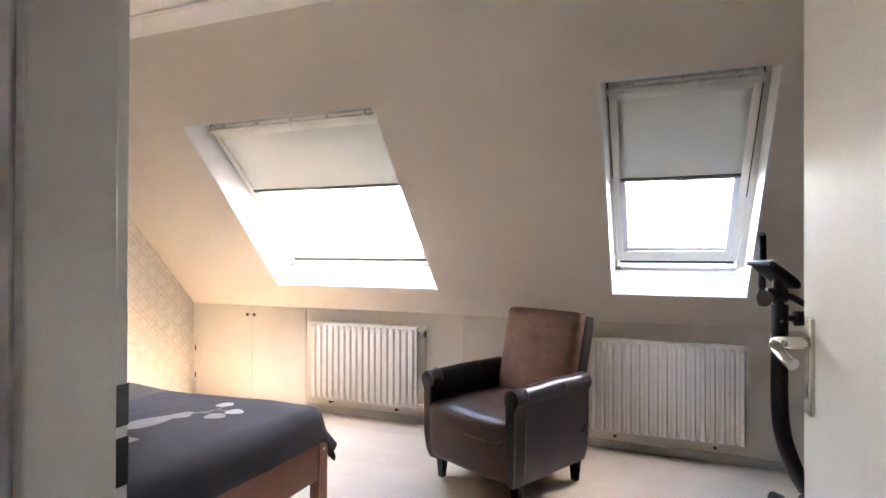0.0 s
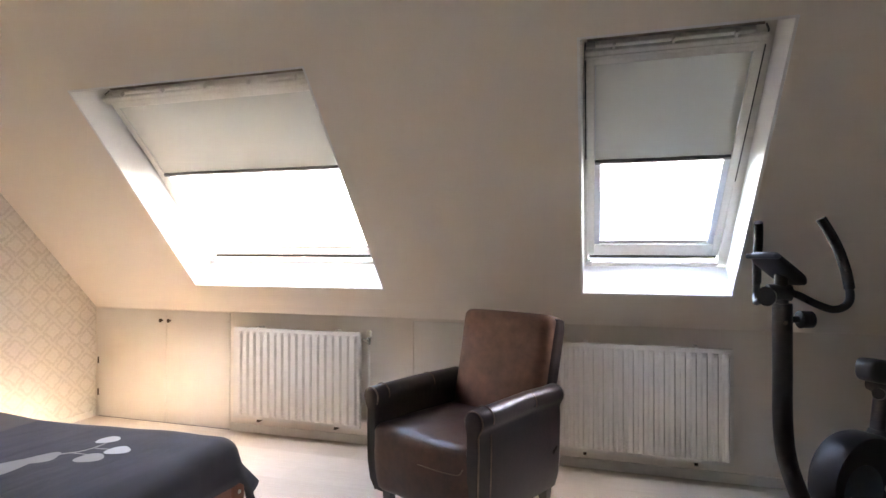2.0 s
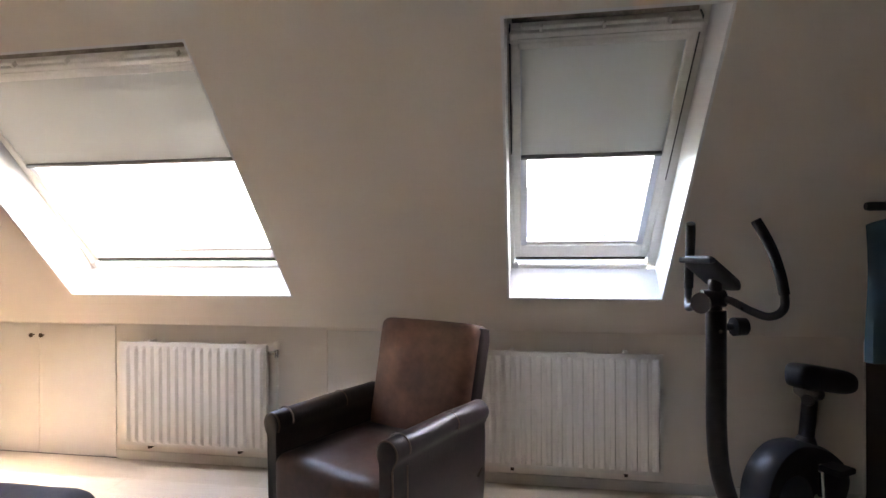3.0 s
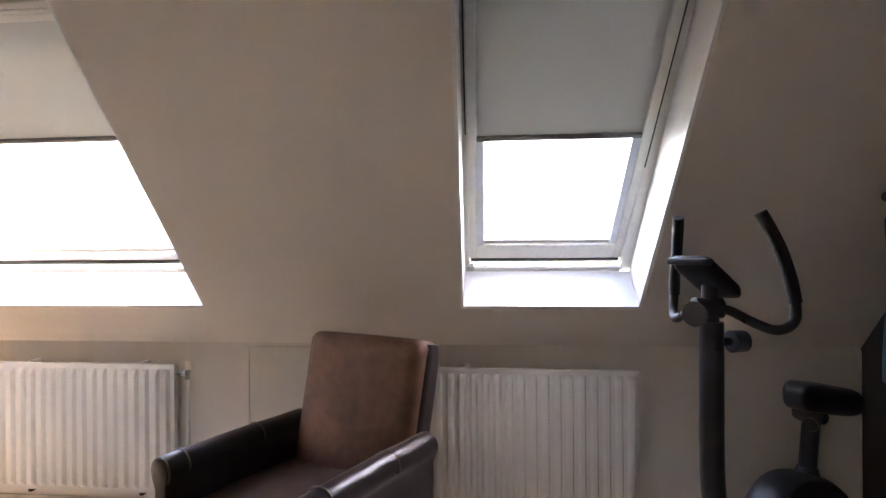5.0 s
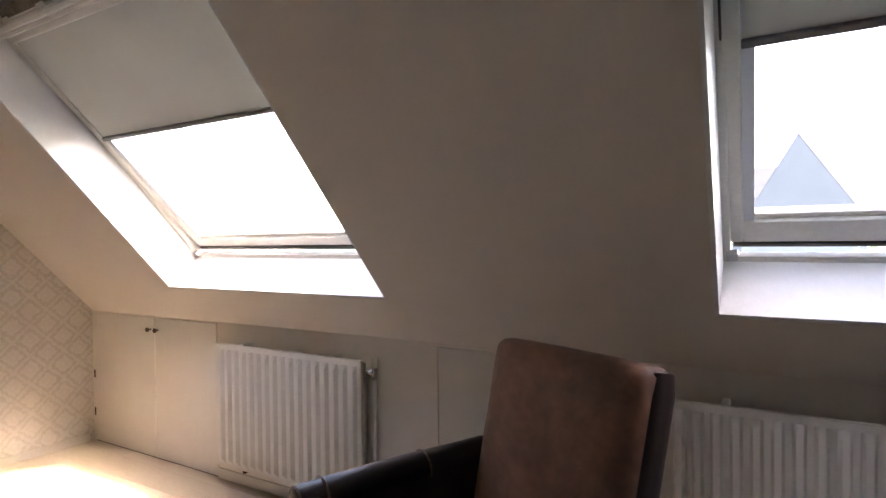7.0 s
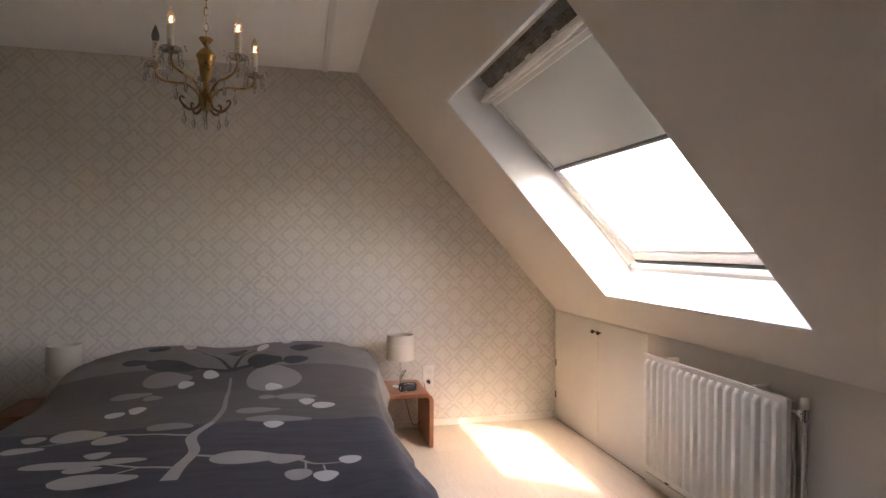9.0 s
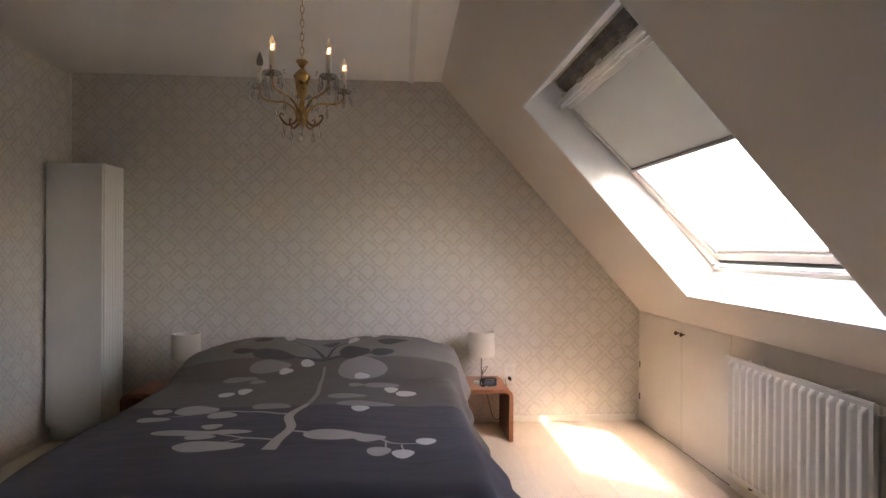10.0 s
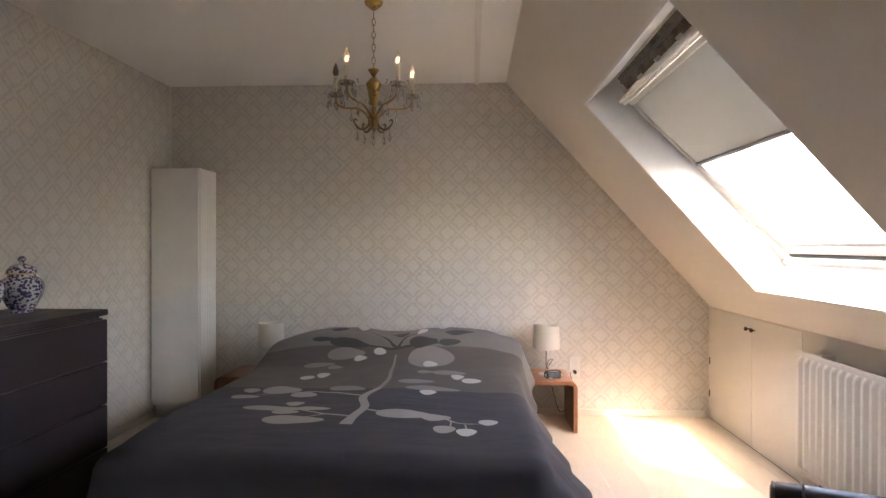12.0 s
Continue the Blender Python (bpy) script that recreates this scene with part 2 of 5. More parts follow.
TEAL = surface("teal cotton", (0.032, 0.078, 0.105), (0.050, 0.11, 0.145), 0.85, big=6, fine=300, relief=0.3)
BLUEGREY = surface("blue-grey plastic and sheen tint", (0.035, 0.045, 0.06), (0.055, 0.07, 0.09), 0.35, big=6)
SHADE = lampshade_material()
PORCELAIN = vase_material()
PLASTIC = surface("white socket plastic", (0.66, 0.64, 0.60), (0.74, 0.72, 0.68), 0.35, big=8)
WAX = surface("ivory candle sleeve", (0.66, 0.60, 0.48), (0.74, 0.68, 0.56), 0.5, big=20)
FILAMENT = glow("glowing filament", (1.0, 0.62, 0.28), 0.3)
DARKGLASS = surface("smoked dead bulb", (0.13, 0.12, 0.11), (0.22, 0.205, 0.19), 0.2, big=20)
CRYSTAL, _n, _l, _b = material("cut crystal")
_b.inputs["Transmission Weight"].default_value, _b.inputs["Roughness"].default_value, _b.inputs["IOR"].default_value = 0.9, 0.03, 1.5
_b.inputs["Base Color"].default_value = (0.95, 0.94, 0.92, 1)
SLATE = surface("slate roof tile", (0.062, 0.064, 0.068), (0.078, 0.080, 0.084), 0.6, big=1.2, fine=14)
RENDERED = surface("grey slate-hung wall", (0.100, 0.107, 0.119), (0.116, 0.123, 0.135), 0.8, big=0.8, fine=8)
for outer in (SLATE, RENDERED):
    outer.node_tree.nodes["Principled BSDF"].inputs["Specular IOR Level"].default_value = 0.1
GRASS = surface("grass", (0.03, 0.055, 0.015), (0.07, 0.10, 0.03), 0.9, big=0.3, fine=3)
LEAF = surface("hedge leaf", (0.035, 0.06, 0.012), (0.09, 0.13, 0.03), 0.6, big=3, fine=20)
PANE = surface("dark far window", (0.06, 0.062, 0.066), (0.08, 0.082, 0.086), 0.2, big=2)
CARPET = surface("grey hall carpet", (0.16, 0.14, 0.125), (0.22, 0.195, 0.175), 0.95, big=4, fine=250, relief=0.5)


# ---- mesh helpers ----
def finish(name, bm, mats, smooth=False):
    bmesh.ops.recalc_face_normals(bm, faces=bm.faces)
    me = bpy.data.meshes.new(name)
    bm.to_mesh(me)
    bm.free()
    for m in (mats if isinstance(mats, (list, tuple)) else [mats]):
        me.materials.append(m)
    if smooth:
        me.shade_smooth()
        me.set_sharp_from_angle(angle=radians(38))
    return me


def part(name, bm, mats, parent=None, label="", smooth=False):
    ob = new(name, finish(name, bm, mats, smooth))
    if parent is not None:
        ob.parent = parent
    if label:
        ob["label"] = label
    return ob


def thing(name, place=(0, 0, 0), turn=0.0, label="", category="", group=""):
    ob = new(name)
    ob.empty_display_size = 0.1
    ob.matrix_world = pose(*place, 0, 0, turn)
    return tagged(ob, label, category, group)


def box(bm, lo, hi, f=None, bevel=0.0, segments=2):
    """A box from corner lo to corner hi, its edges rounded, each point passed through f."""
    vs = [bm.verts.new((x, y, z)) for z in (lo[2], hi[2]) for y in (lo[1], hi[1]) for x in (lo[0], hi[0])]
    fs = [bm.faces.new([vs[i] for i in q]) for q in ((0, 2, 3, 1), (4, 5, 7, 6), (0, 1, 5, 4), (2, 6, 7, 3), (0, 4, 6, 2), (1, 3, 7, 5))]
    if bevel:
        es = list({e for q in fs for e in q.edges})
        r = bmesh.ops.bevel(bm, geom=es, offset=bevel, segments=segments, affect="EDGES", profile=0.5)
        vs = list({v for v in vs if v.is_valid} | set(r["verts"]))
    if f:
        for v in vs:
            v.co = Vector(f(*v.co))
    return vs


def boxed(lo, hi, f=None, bevel=0.0, segments=2):
    bm = bmesh.new()
    box(bm, lo, hi, f, bevel, segments)
    return bm


def smooth_path(pts, steps=6):
    """A Catmull-Rom curve through pts."""
    p = [Vector(q) for q in pts]
    p = [p[0] * 2 - p[1]] + p + [p[-1] * 2 - p[-2]]
    out = []
    for i in range(1, len(p) - 2):
        for k in range(steps):
            t = k / steps
            a, b, c, d = p[i - 1], p[i], p[i + 1], p[i + 2]
            out.append(0.5 * ((2 * b) + (c - a) * t + (2 * a - 5 * b + 4 * c - d) * t * t + (3 * b - a - 3 * c + d) * t ** 3))
    out.append(p[-2])
    return out


def tube(bm, pts, radius, sides=10):
    """A closed tube along pts; radius: a number, or one for each point."""
    pts = [Vector(p) for p in pts]
    rings, side = [], None
    for i, p in enumerate(pts):
        d = (pts[min(i + 1, len(pts) - 1)] - pts[max(i - 1, 0)]).normalized()
        if side is None:
            side = d.orthogonal().normalized()
        side = (side - d * side.dot(d)).normalized()
        up = d.cross(side)
        r = radius[i] if isinstance(radius, (list, tuple)) else radius
        rings.append([bm.verts.new(p + (side * math.cos(a) + up * math.sin(a)) * r) for a in (2 * math.pi * k / sides for k in range(sides))])
    for a, b in zip(rings, rings[1:]):
        for k in range(sides):
            bm.faces.new((a[k], a[(k + 1) % sides], b[(k + 1) % sides], b[k]))
    bm.faces.new(rings[0][::-1])
    bm.faces.new(rings[-1])


def tubed(pts, radius, sides=10):
    bm = bmesh.new()
    tube(bm, pts, radius, sides)
    return bm


def lathe(bm, profile, centre=(0, 0, 0), sides=20, cap=True):
    """Turns a profile of (radius, height) round the upright axis."""
    c = Vector(centre)
    rings = [[bm.verts.new(c + Vector((r * math.cos(a), r * math.sin(a), z))) for a in (2 * math.pi * k / sides for k in range(sides))] for r, z in profile]
    for a, b in zip(rings, rings[1:]):
        for k in range(sides):
            bm.faces.new((a[k], a[(k + 1) % sides], b[(k + 1) % sides], b[k]))
    if cap:
        bm.faces.new(rings[0][::-1])
        bm.faces.new(rings[-1])


def lathed(profile, centre=(0, 0, 0), sides=20, cap=True):
    bm = bmesh.new()
    lathe(bm, profile, centre, sides, cap)
    return bm


def prism(outline, a, b, f):
    """An outline of (u, v) pushed from depth a to depth b; f(u, v, depth) gives the place."""
    bm = bmesh.new()
    lo = [bm.verts.new(f(u, v, a)) for u, v in outline]
    hi = [bm.verts.new(f(u, v, b)) for u, v in outline]
    k = len(outline)
    bm.faces.new(lo[::-1])
    bm.faces.new(hi)
    for i in range(k):
        bm.faces.new((lo[i], lo[(i + 1) % k], hi[(i + 1) % k], hi[i]))
    return bm


def structure(name, bm, mats, label, category, smooth=False):
    return tagged(part(name, bm, mats, None, "", smooth), label, category, "", "structure")


# ---- the room's shell ----
WEST, EAST, NORTH, SOUTH = -3.74, 1.62, 4.623, 0.495
KNEE, TOP = 0.828, 2.512
PITCH = math.atan(1.112)
CP, SP = math.cos(PITCH), math.sin(PITCH)
DOOR_Y, JOG = 1.178, -1.0          # the door wall stands forward of the side wall
DOOR_L, DOOR_R, DOOR_H = -0.300, 0.53, 2.05
RIDGE = (TOP - KNEE) / SP         # length of the slope


def slope(x, s, n):
    """A place on the sloping ceiling: s up the slope from the knee wall, n outwards through the roof."""
    return (x, NORTH - s * CP + n * SP, KNEE + s * SP + n * CP)


OPENINGS = [(-2.692, -1.298), (-0.128, 0.642)]
SKEW = [0.0, 0.035]                # the narrow opening leans a little
S0, S1, DEEP = 0.250, 1.694, 0.34

bm = bmesh.new()
box(bm, (WEST - 0.1, -0.12, 0), (EAST + 0.1, S0, 0.225), slope)
box(bm, (WEST - 0.1, S1, 0), (EAST + 0.1, RIDGE + 0.25, DEEP), slope)
def skewed(amount):
    return lambda x, s, n: slope(x + amount * (s - S0) / (S1 - S0), s, n)


for a, b, amount in ((WEST - 0.1, OPENINGS[0][0], 0.0), (OPENINGS[0][1], -0.70, 0.0), (-0.70, OPENINGS[1][0], SKEW[1]), (OPENINGS[1][1], EAST + 0.1, SKEW[1])):
    box(bm, (a, S0, 0), (b, S1, DEEP), (lambda x, s, n: slope(x, s, n)) if not amount else (lambda x, s, n: slope(x + (amount * (s - S0) / (S1 - S0) if x > -0.69 else 0.0), s, n)))
structure("wall_slope", bm, PLASTER, "sloping attic ceiling in cream paint with two roof windows", "sloped wall")

# knee wall with recesses for the cupboard and the hatch
CUP = (-3.735, -2.535, 0.0, 0.822)
HATCH = (-1.172, -0.40, 0.05, 0.812)
bm = bmesh.new()
for a, b in ((CUP[1], HATCH[0]), (HATCH[1], EAST + 0.1)):
    box(bm, (a, NORTH, 0), (b, NORTH + 0.25, KNEE + 0.004))
for r in (CUP, HATCH):
    box(bm, (r[0], NORTH + 0.03, 0), (r[1], NORTH + 0.25, KNEE + 0.004))
    box(bm, (r[0], NORTH, r[3]), (r[1], NORTH + 0.03, KNEE + 0.004))
box(bm, (HATCH[0], NORTH, 0), (HATCH[1], NORTH + 0.03, HATCH[2]))
box(bm, (WEST - 0.1, NORTH, 0), (CUP[0], NORTH + 0.25, KNEE + 0.004))
structure("wall_north", bm, PLASTER, "low cream knee wall under the sloping ceiling", "wall")

structure("wall_west", boxed((WEST - 0.12, SOUTH - 0.1, -0.05), (WEST, NORTH + 0.3, TOP + 0.4)), WALLPAPER_X, "gable wall with pale damask diamond wallpaper", "wall")
structure("wall_south", boxed((WEST, SOUTH - 0.12, -0.05), (JOG, SOUTH, TOP + 0.1)), WALLPAPER_Y, "side wall with pale damask diamond wallpaper", "wall")
structure("wall_jog", boxed((JOG, SOUTH - 0.12, -0.05), (JOG + 0.10, DOOR_Y - 0.10, TOP + 0.1)), PLASTER, "short cream return wall", "wall")
structure("wall_east", boxed((EAST, DOOR_Y - 0.1, -0.05), (EAST + 0.12, NORTH + 0.3, TOP + 0.4)), DARKWALL, "end wall painted very dark brown", "wall")
bm = bmesh.new()
box(bm, (JOG, DOOR_Y - 0.10, -0.05), (DOOR_L - 0.03, DOOR_Y, TOP + 0.1))
box(bm, (DOOR_R + 0.03, DOOR_Y - 0.10, -0.05), (EAST, DOOR_Y, TOP + 0.1))
box(bm, (DOOR_L - 0.03, DOOR_Y - 0.10, DOOR_H + 0.03), (DOOR_R + 0.03, DOOR_Y, TOP + 0.1))
structure("wall_door", bm, PLASTER, "cream wall with the doorway", "wall")
structure("ceiling", boxed((WEST - 0.1, SOUTH - 0.12, TOP), (EAST + 0.1, NORTH - RIDGE * CP, TOP + 0.12)), CEILING, "flat white painted ceiling", "ceiling")
structure("trim_ceiling", boxed((WEST, 2.872, TOP - 0.013), (EAST, 2.908, TOP + 0.002), None, 0.003), WHITE, "narrow white batten over the ceiling joint", "trim")
structure("subfloor", boxed((WEST - 0.1, SOUTH - 0.1, -0.12), (EAST + 0.1, NORTH + 0.3, -0.012)), BLACKBROWN, "dark underlay below the laminate", "floor")

# landing behind the door
HALL = (-1.3, 1.3, -0.75)
bm = bmesh.new()
box(bm, (HALL[0] - 0.1, HALL[2] - 0.1, -0.05), (HALL[0], SOUTH - 0.12, TOP))
box(bm, (HALL[1], HALL[2] - 0.1, -0.05), (HALL[1] + 0.1, DOOR_Y - 0.1, TOP))
box(bm, (HALL[0], HALL[2] - 0.1, -0.05), (HALL[1], HALL[2], TOP))
structure("wall_landing", bm, PLASTER, "plain cream walls of the landing", "wall")
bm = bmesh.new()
FILL_HOLE = (-0.70, -0.56, -0.50, -0.15)      # unseen hole, added to let daylight onto the door jamb
box(bm, (HALL[0] - 0.1, HALL[2] - 0.1, TOP), (HALL[1] + 0.1, FILL_HOLE[2], TOP + 0.12))
box(bm, (HALL[0] - 0.1, FILL_HOLE[3], TOP), (HALL[1] + 0.1, SOUTH - 0.12, TOP + 0.12))
box(bm, (HALL[0] - 0.1, FILL_HOLE[2], TOP), (FILL_HOLE[0], FILL_HOLE[3], TOP + 0.12))
box(bm, (FILL_HOLE[1], FILL_HOLE[2], TOP), (HALL[1] + 0.1, FILL_HOLE[3], TOP + 0.12))
structure("ceiling_landing", bm, CEILING, "white ceiling of the landing with an added opening for fill daylight", "ceiling")
structure("floor_landing", boxed((HALL[0] - 0.1, HALL[2] - 0.1, -0.1), (HALL[1] + 0.1, DOOR_Y - 0.1, 0.0)), CARPET, "grey carpet on the landing", "floor")

# This stretch is a darker mauve-brown than the other landing walls.
structure("wall_landing_side", boxed((JOG, DOOR_Y - 0.126, 0.0), (DOOR_L - 0.032, DOOR_Y - 0.1, TOP)), LANDINGWALL, "dark mauve-brown landing wall beside the doorway", "wall")

# door frame: lining, stop, trim, strike plates
door_frame = tagged(new("door_frame"), "white painted door frame with dark strike plates", "door frame", "", "structure")
for name, lo, hi in (
        ("jamb", (DOOR_L - 0.03, DOOR_Y - 0.115, 0), (DOOR_L, DOOR_Y + 0.004, DOOR_H)),
        ("jamb", (DOOR_R, DOOR_Y - 0.115, 0), (DOOR_R + 0.03, DOOR_Y + 0.004, DOOR_H)),
        ("head", (DOOR_L - 0.03, DOOR_Y - 0.115, DOOR_H), (DOOR_R + 0.03, DOOR_Y + 0.004, DOOR_H + 0.03)),
        ("stop", (DOOR_L, DOOR_Y - 0.112, 0), (DOOR_L + 0.014, DOOR_Y - 0.020, DOOR_H - 0.014)),
        ("stop", (DOOR_R - 0.014, DOOR_Y - 0.112, 0), (DOOR_R, DOOR_Y - 0.042, DOOR_H - 0.014)),
        ("stop", (DOOR_L, DOOR_Y - 0.112, DOOR_H - 0.014), (DOOR_R, DOOR_Y - 0.042, DOOR_H)),
        ("architrave", (DOOR_R + 0.01, DOOR_Y - 0.118, 0), (DOOR_R + 0.08, DOOR_Y - 0.102, DOOR_H + 0.07))):
    part(name, boxed(lo, hi, None, 0.003), WHITE, door_frame)
for z0, z1 in ((1.095, 1.139), (1.032, 1.083)):
    part("strike_plate", boxed((DOOR_L - 0.002, DOOR_Y - 0.016, z0), (DOOR_L + 0.002, DOOR_Y + 0.003, z1), None, 0.0008), RUBBER, door_frame, "dark strike plate")

# hairline plaster crack on the slope
bm = bmesh.new()
rnd = random.Random(4)
pts = [(-0.985 - 0.035 * k / 9 + rnd.uniform(-0.006, 0.006), 2.02 - 0.34 * k / 9) for k in range(10)]
tube(bm, [slope(x, s, 0.0006) for x, s in pts], [0.0006] + [0.0016] * 8 + [0.0005], 5)
structure("trim_crack", bm, PLASTER, "hairline crack filled and painted over on the slope", "crack")

# ---- the door leaf, open into the room ----
door = thing("door_1", (DOOR_R - 0.02, DOOR_Y + 0.012, 0), 93.0, "flush white painted door standing open with nickel lever handles", "door")
door["kind"] = "structure"
part("leaf", boxed((0, -0.04, 0.012), (0.81, 0.0, DOOR_H - 0.02), None, 0.003), WHITE, door)
for side in (1, -1):
    f = lambda x, y, z, s=side: (x, (y if s > 0 else -0.04 - y), z)
    plate = part("handle_plate", boxed((0.733, 0.0, 0.990), (0.773, 0.009, 1.165), f, 0.003), NICKEL, door, "long satin nickel handle plate")
    lever = bmesh.new()
    tube(lever, [f(0.753, 0.005, 1.118), f(0.753, 0.045, 1.118)], 0.011, 12)
    tube(lever, smooth_path([f(0.753, 0.045, 1.118), f(0.742, 0.060, 1.117), f(0.715, 0.064, 1.112), f(0.675, 0.060, 1.102), f(0.655, 0.052, 1.094)], 5), 0.0105, 12)
    part("lever", lever, NICKEL, plate, "", True)
    part("keyhole", boxed((0.749, 0.008, 1.02), (0.757, 0.0095, 1.045), f, 0.0004), RUBBER, plate)
for z in (0.25, 1.75):
    part("hinge", tubed([(-0.004, -0.004, z), (-0.004, -0.004, z + 0.09)], 0.007, 10), NICKEL, door, "steel hinge", True)

# baseboards
bm = bmesh.new()
for a, b in ((CUP[1] + 0.005, HATCH[0] - 0.002), (HATCH[1], EAST - 0.012)):
    box(bm, (a, NORTH - 0.012, 0.0), (b, NORTH, 0.055), None, 0.003)
box(bm, (HATCH[0], NORTH - 0.012, 0.0), (HATCH[1], NORTH, 0.045), None, 0.003)
structure("baseboard_north", bm, CREAM, "low cream baseboard along the knee wall", "baseboard")
structure("baseboard_west", boxed((WEST, SOUTH, 0.0), (WEST + 0.010, NORTH - 0.03, 0.045), None, 0.003), CREAM, "low cream baseboard under the wallpaper", "baseboard")
structure("baseboard_south", boxed((WEST + 0.012, SOUTH, 0.0), (JOG - 0.002, SOUTH + 0.010, 0.045), None, 0.003), CREAM, "low cream baseboard under the wallpaper", "baseboard")
structure("trim_corner", boxed((EAST - 0.010, NORTH - 0.010, 0.056), (EAST - 0.001, NORTH - 0.001, KNEE - 0.01), None, 0.002), CREAM, "thin cream corner bead beside the dark wall", "trim")
structure("trim_corner_wallpaper", boxed((WEST, SOUTH, 0.046), (WEST + 0.014, SOUTH + 0.014, TOP), None, 0.003), CREAM, "thin cream corner strip between the wallpapers", "trim")


# ---- roof windows ----
def roof_window(name, x0, x1, skew, drop, label, clips, narrow):
    w = tagged(new(name), label, "roof window", "", "structure")
    slope = skewed(skew)
    lining = bmesh.new()
    e = 0.012
    box(lining, (x0, S0, 0.002), (x0 + e, S1, DEEP - 0.12), slope)
    box(lining, (x1 - e, S0, 0.002), (x1, S1, DEEP - 0.12), slope)
    box(lining, (x0 + e, S0, 0.002), (x1 - e, S0 + e, DEEP - 0.12), slope)
    box(lining, (x0 + e, S1 - e, 0.002), (x1 - e, S1, DEEP - 0.12), slope)
    part("lining", lining, REVEAL, w, "smooth white window lining")
    # fixed outer frame
    a, b, c, d = x0 + 0.004, x1 - 0.004, S0 + 0.004, S1 - 0.004
    fw, n0, n1 = 0.028, DEEP - 0.118, DEEP + 0.02
    jr = 0.050 if narrow else fw              # the narrow frame shows more of one jamb
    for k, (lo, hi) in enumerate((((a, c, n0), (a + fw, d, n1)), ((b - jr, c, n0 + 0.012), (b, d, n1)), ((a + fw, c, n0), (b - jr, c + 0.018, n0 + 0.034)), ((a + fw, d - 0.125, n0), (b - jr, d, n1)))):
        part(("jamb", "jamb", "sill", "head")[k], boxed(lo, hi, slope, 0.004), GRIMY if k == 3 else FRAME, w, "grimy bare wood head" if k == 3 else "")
    part("sill_lip", boxed((a + fw, c + 0.018, n0 + 0.002), (b - jr, c + 0.026, n0 + 0.012), slope, 0.002), FRAME, w)
    part("head_strip", boxed((a + fw, d - 0.020, n0 - 0.016), (b - jr, d - 0.002, n0 - 0.001), slope, 0.003), FRAME, w, "pale strip along the head")
    part("head_rail", boxed((a + fw + 0.01, d - 0.062, n0 - 0.010), (b - jr - 0.01, d - 0.046, n0 - 0.001), slope, 0.003), BLINDBAR, w, "dark grey metal rail")
    # sash, hung at its middle and tilted out at the foot
    mid, tilt, hinge = (c + d) / 2, radians(4.0), DEEP - 0.095

    def sash(x, s, n):
        u, v = s - mid, n
        return slope(x, mid + u * math.cos(tilt) + v * math.sin(tilt), hinge - u * math.sin(tilt) + v * math.cos(tilt))
    sa, sb, sc, sd = a + fw - 0.004, b - jr + 0.004, c + fw + 0.024, d - 0.108
    sw, top_w, low = 0.038, 0.045, 0.088 if narrow else 0.052
    frame_part = tagged(new("sash"), "")
    frame_part.parent = w
    for nm, lo, hi in (("stile", (sa, sc, -0.03), (sa + sw, sd, 0.035)), ("stile", (sb - sw, sc, -0.03), (sb, sd, 0.035)),
                       ("rail", (sa + sw, sc, -0.03), (sb - sw, sc + low, 0.035)), ("rail", (sa + sw, sd - top_w, -0.02), (sb - sw, sd, 0.035))):
        part(nm, boxed(lo, hi, sash, 0.005), FRAME, frame_part)
    ga, gb, gc, gd = sa + sw, sb - sw, sc + low, sd - top_w
    bead = bmesh.new()
    for lo, hi in (((ga, gc, -0.012), (ga + 0.007, gd, 0.004)), ((gb - 0.007, gc, -0.012), (gb, gd, 0.004)), ((ga + 0.007, gc, -0.016), (gb - 0.007, gc + 0.018, 0.004))):
        box(bead, lo, hi, sash, 0.003)
    part("glazing_bead", bead, FRAME, frame_part)
    pane = part("pane", boxed((ga, gc, 0.006), (gb, gd, 0.012), sash), GLASS, frame_part, "clear window glass")
    pane.visible_shadow = False
    part("weather_strip", boxed((sa + 0.010, sc - (0.017 if narrow else 0.024), -0.034), (sb - 0.010, sc - 0.001, 0.004), sash, 0.003), RUBBER, frame_part, "dark rubber strip")
    # ventilation bar across the top of the sash
    bar = part("ventilation_bar", boxed((sa - 0.004, sd - 0.030, -0.062), (sb + 0.004, sd - 0.006, -0.030), sash, 0.006), FRAME, frame_part, "white ventilation flap bar")
    part("bar_lip", boxed((sa - 0.004, sd - 0.050, -0.052), (sb + 0.004, sd - 0.034, -0.030), sash, 0.004), FRAME, bar)
    for k in range(clips):
        x = sa + (sb - sa) * (k + 0.5) / clips
        part("clip", boxed((x - 0.006, sd - 0.008, -0.058), (x + 0.006, sd + 0.014, -0.028), sash, 0.003), FRAME, bar)
    # pivots half way up, lock at the foot
    for x in (sa - 0.002, sb - 0.012):
        part("pivot", boxed((x, mid - 0.05, -0.02), (x + 0.014, mid + 0.05, 0.02), sash, 0.003), ALU, w, "metal pivot")
    part("lock", boxed((a + fw - 0.012, c + fw - 0.01, n0 - 0.012), (a + fw + 0.022, c + fw + 0.022, n0 + 0.012), slope, 0.004), ALU, w, "small metal latch")
    # half-drawn blind in its side rails
    end, over = gd - (gd - gc) * drop, sd - 0.052
    cloth = bmesh.new()
    rows = 14
    grid = [[cloth.verts.new(sash(x, s, -0.026 + 0.0012 * math.sin(i * 1.7 + j))) for j, x in enumerate(np.linspace(ga + 0.004, gb - 0.004, 9))] for i, s in enumerate(np.linspace(end, over, rows))]
    for r0, r1 in zip(grid, grid[1:]):
        for k in range(8):
            cloth.faces.new((r0[k], r0[k + 1], r1[k + 1], r1[k]))
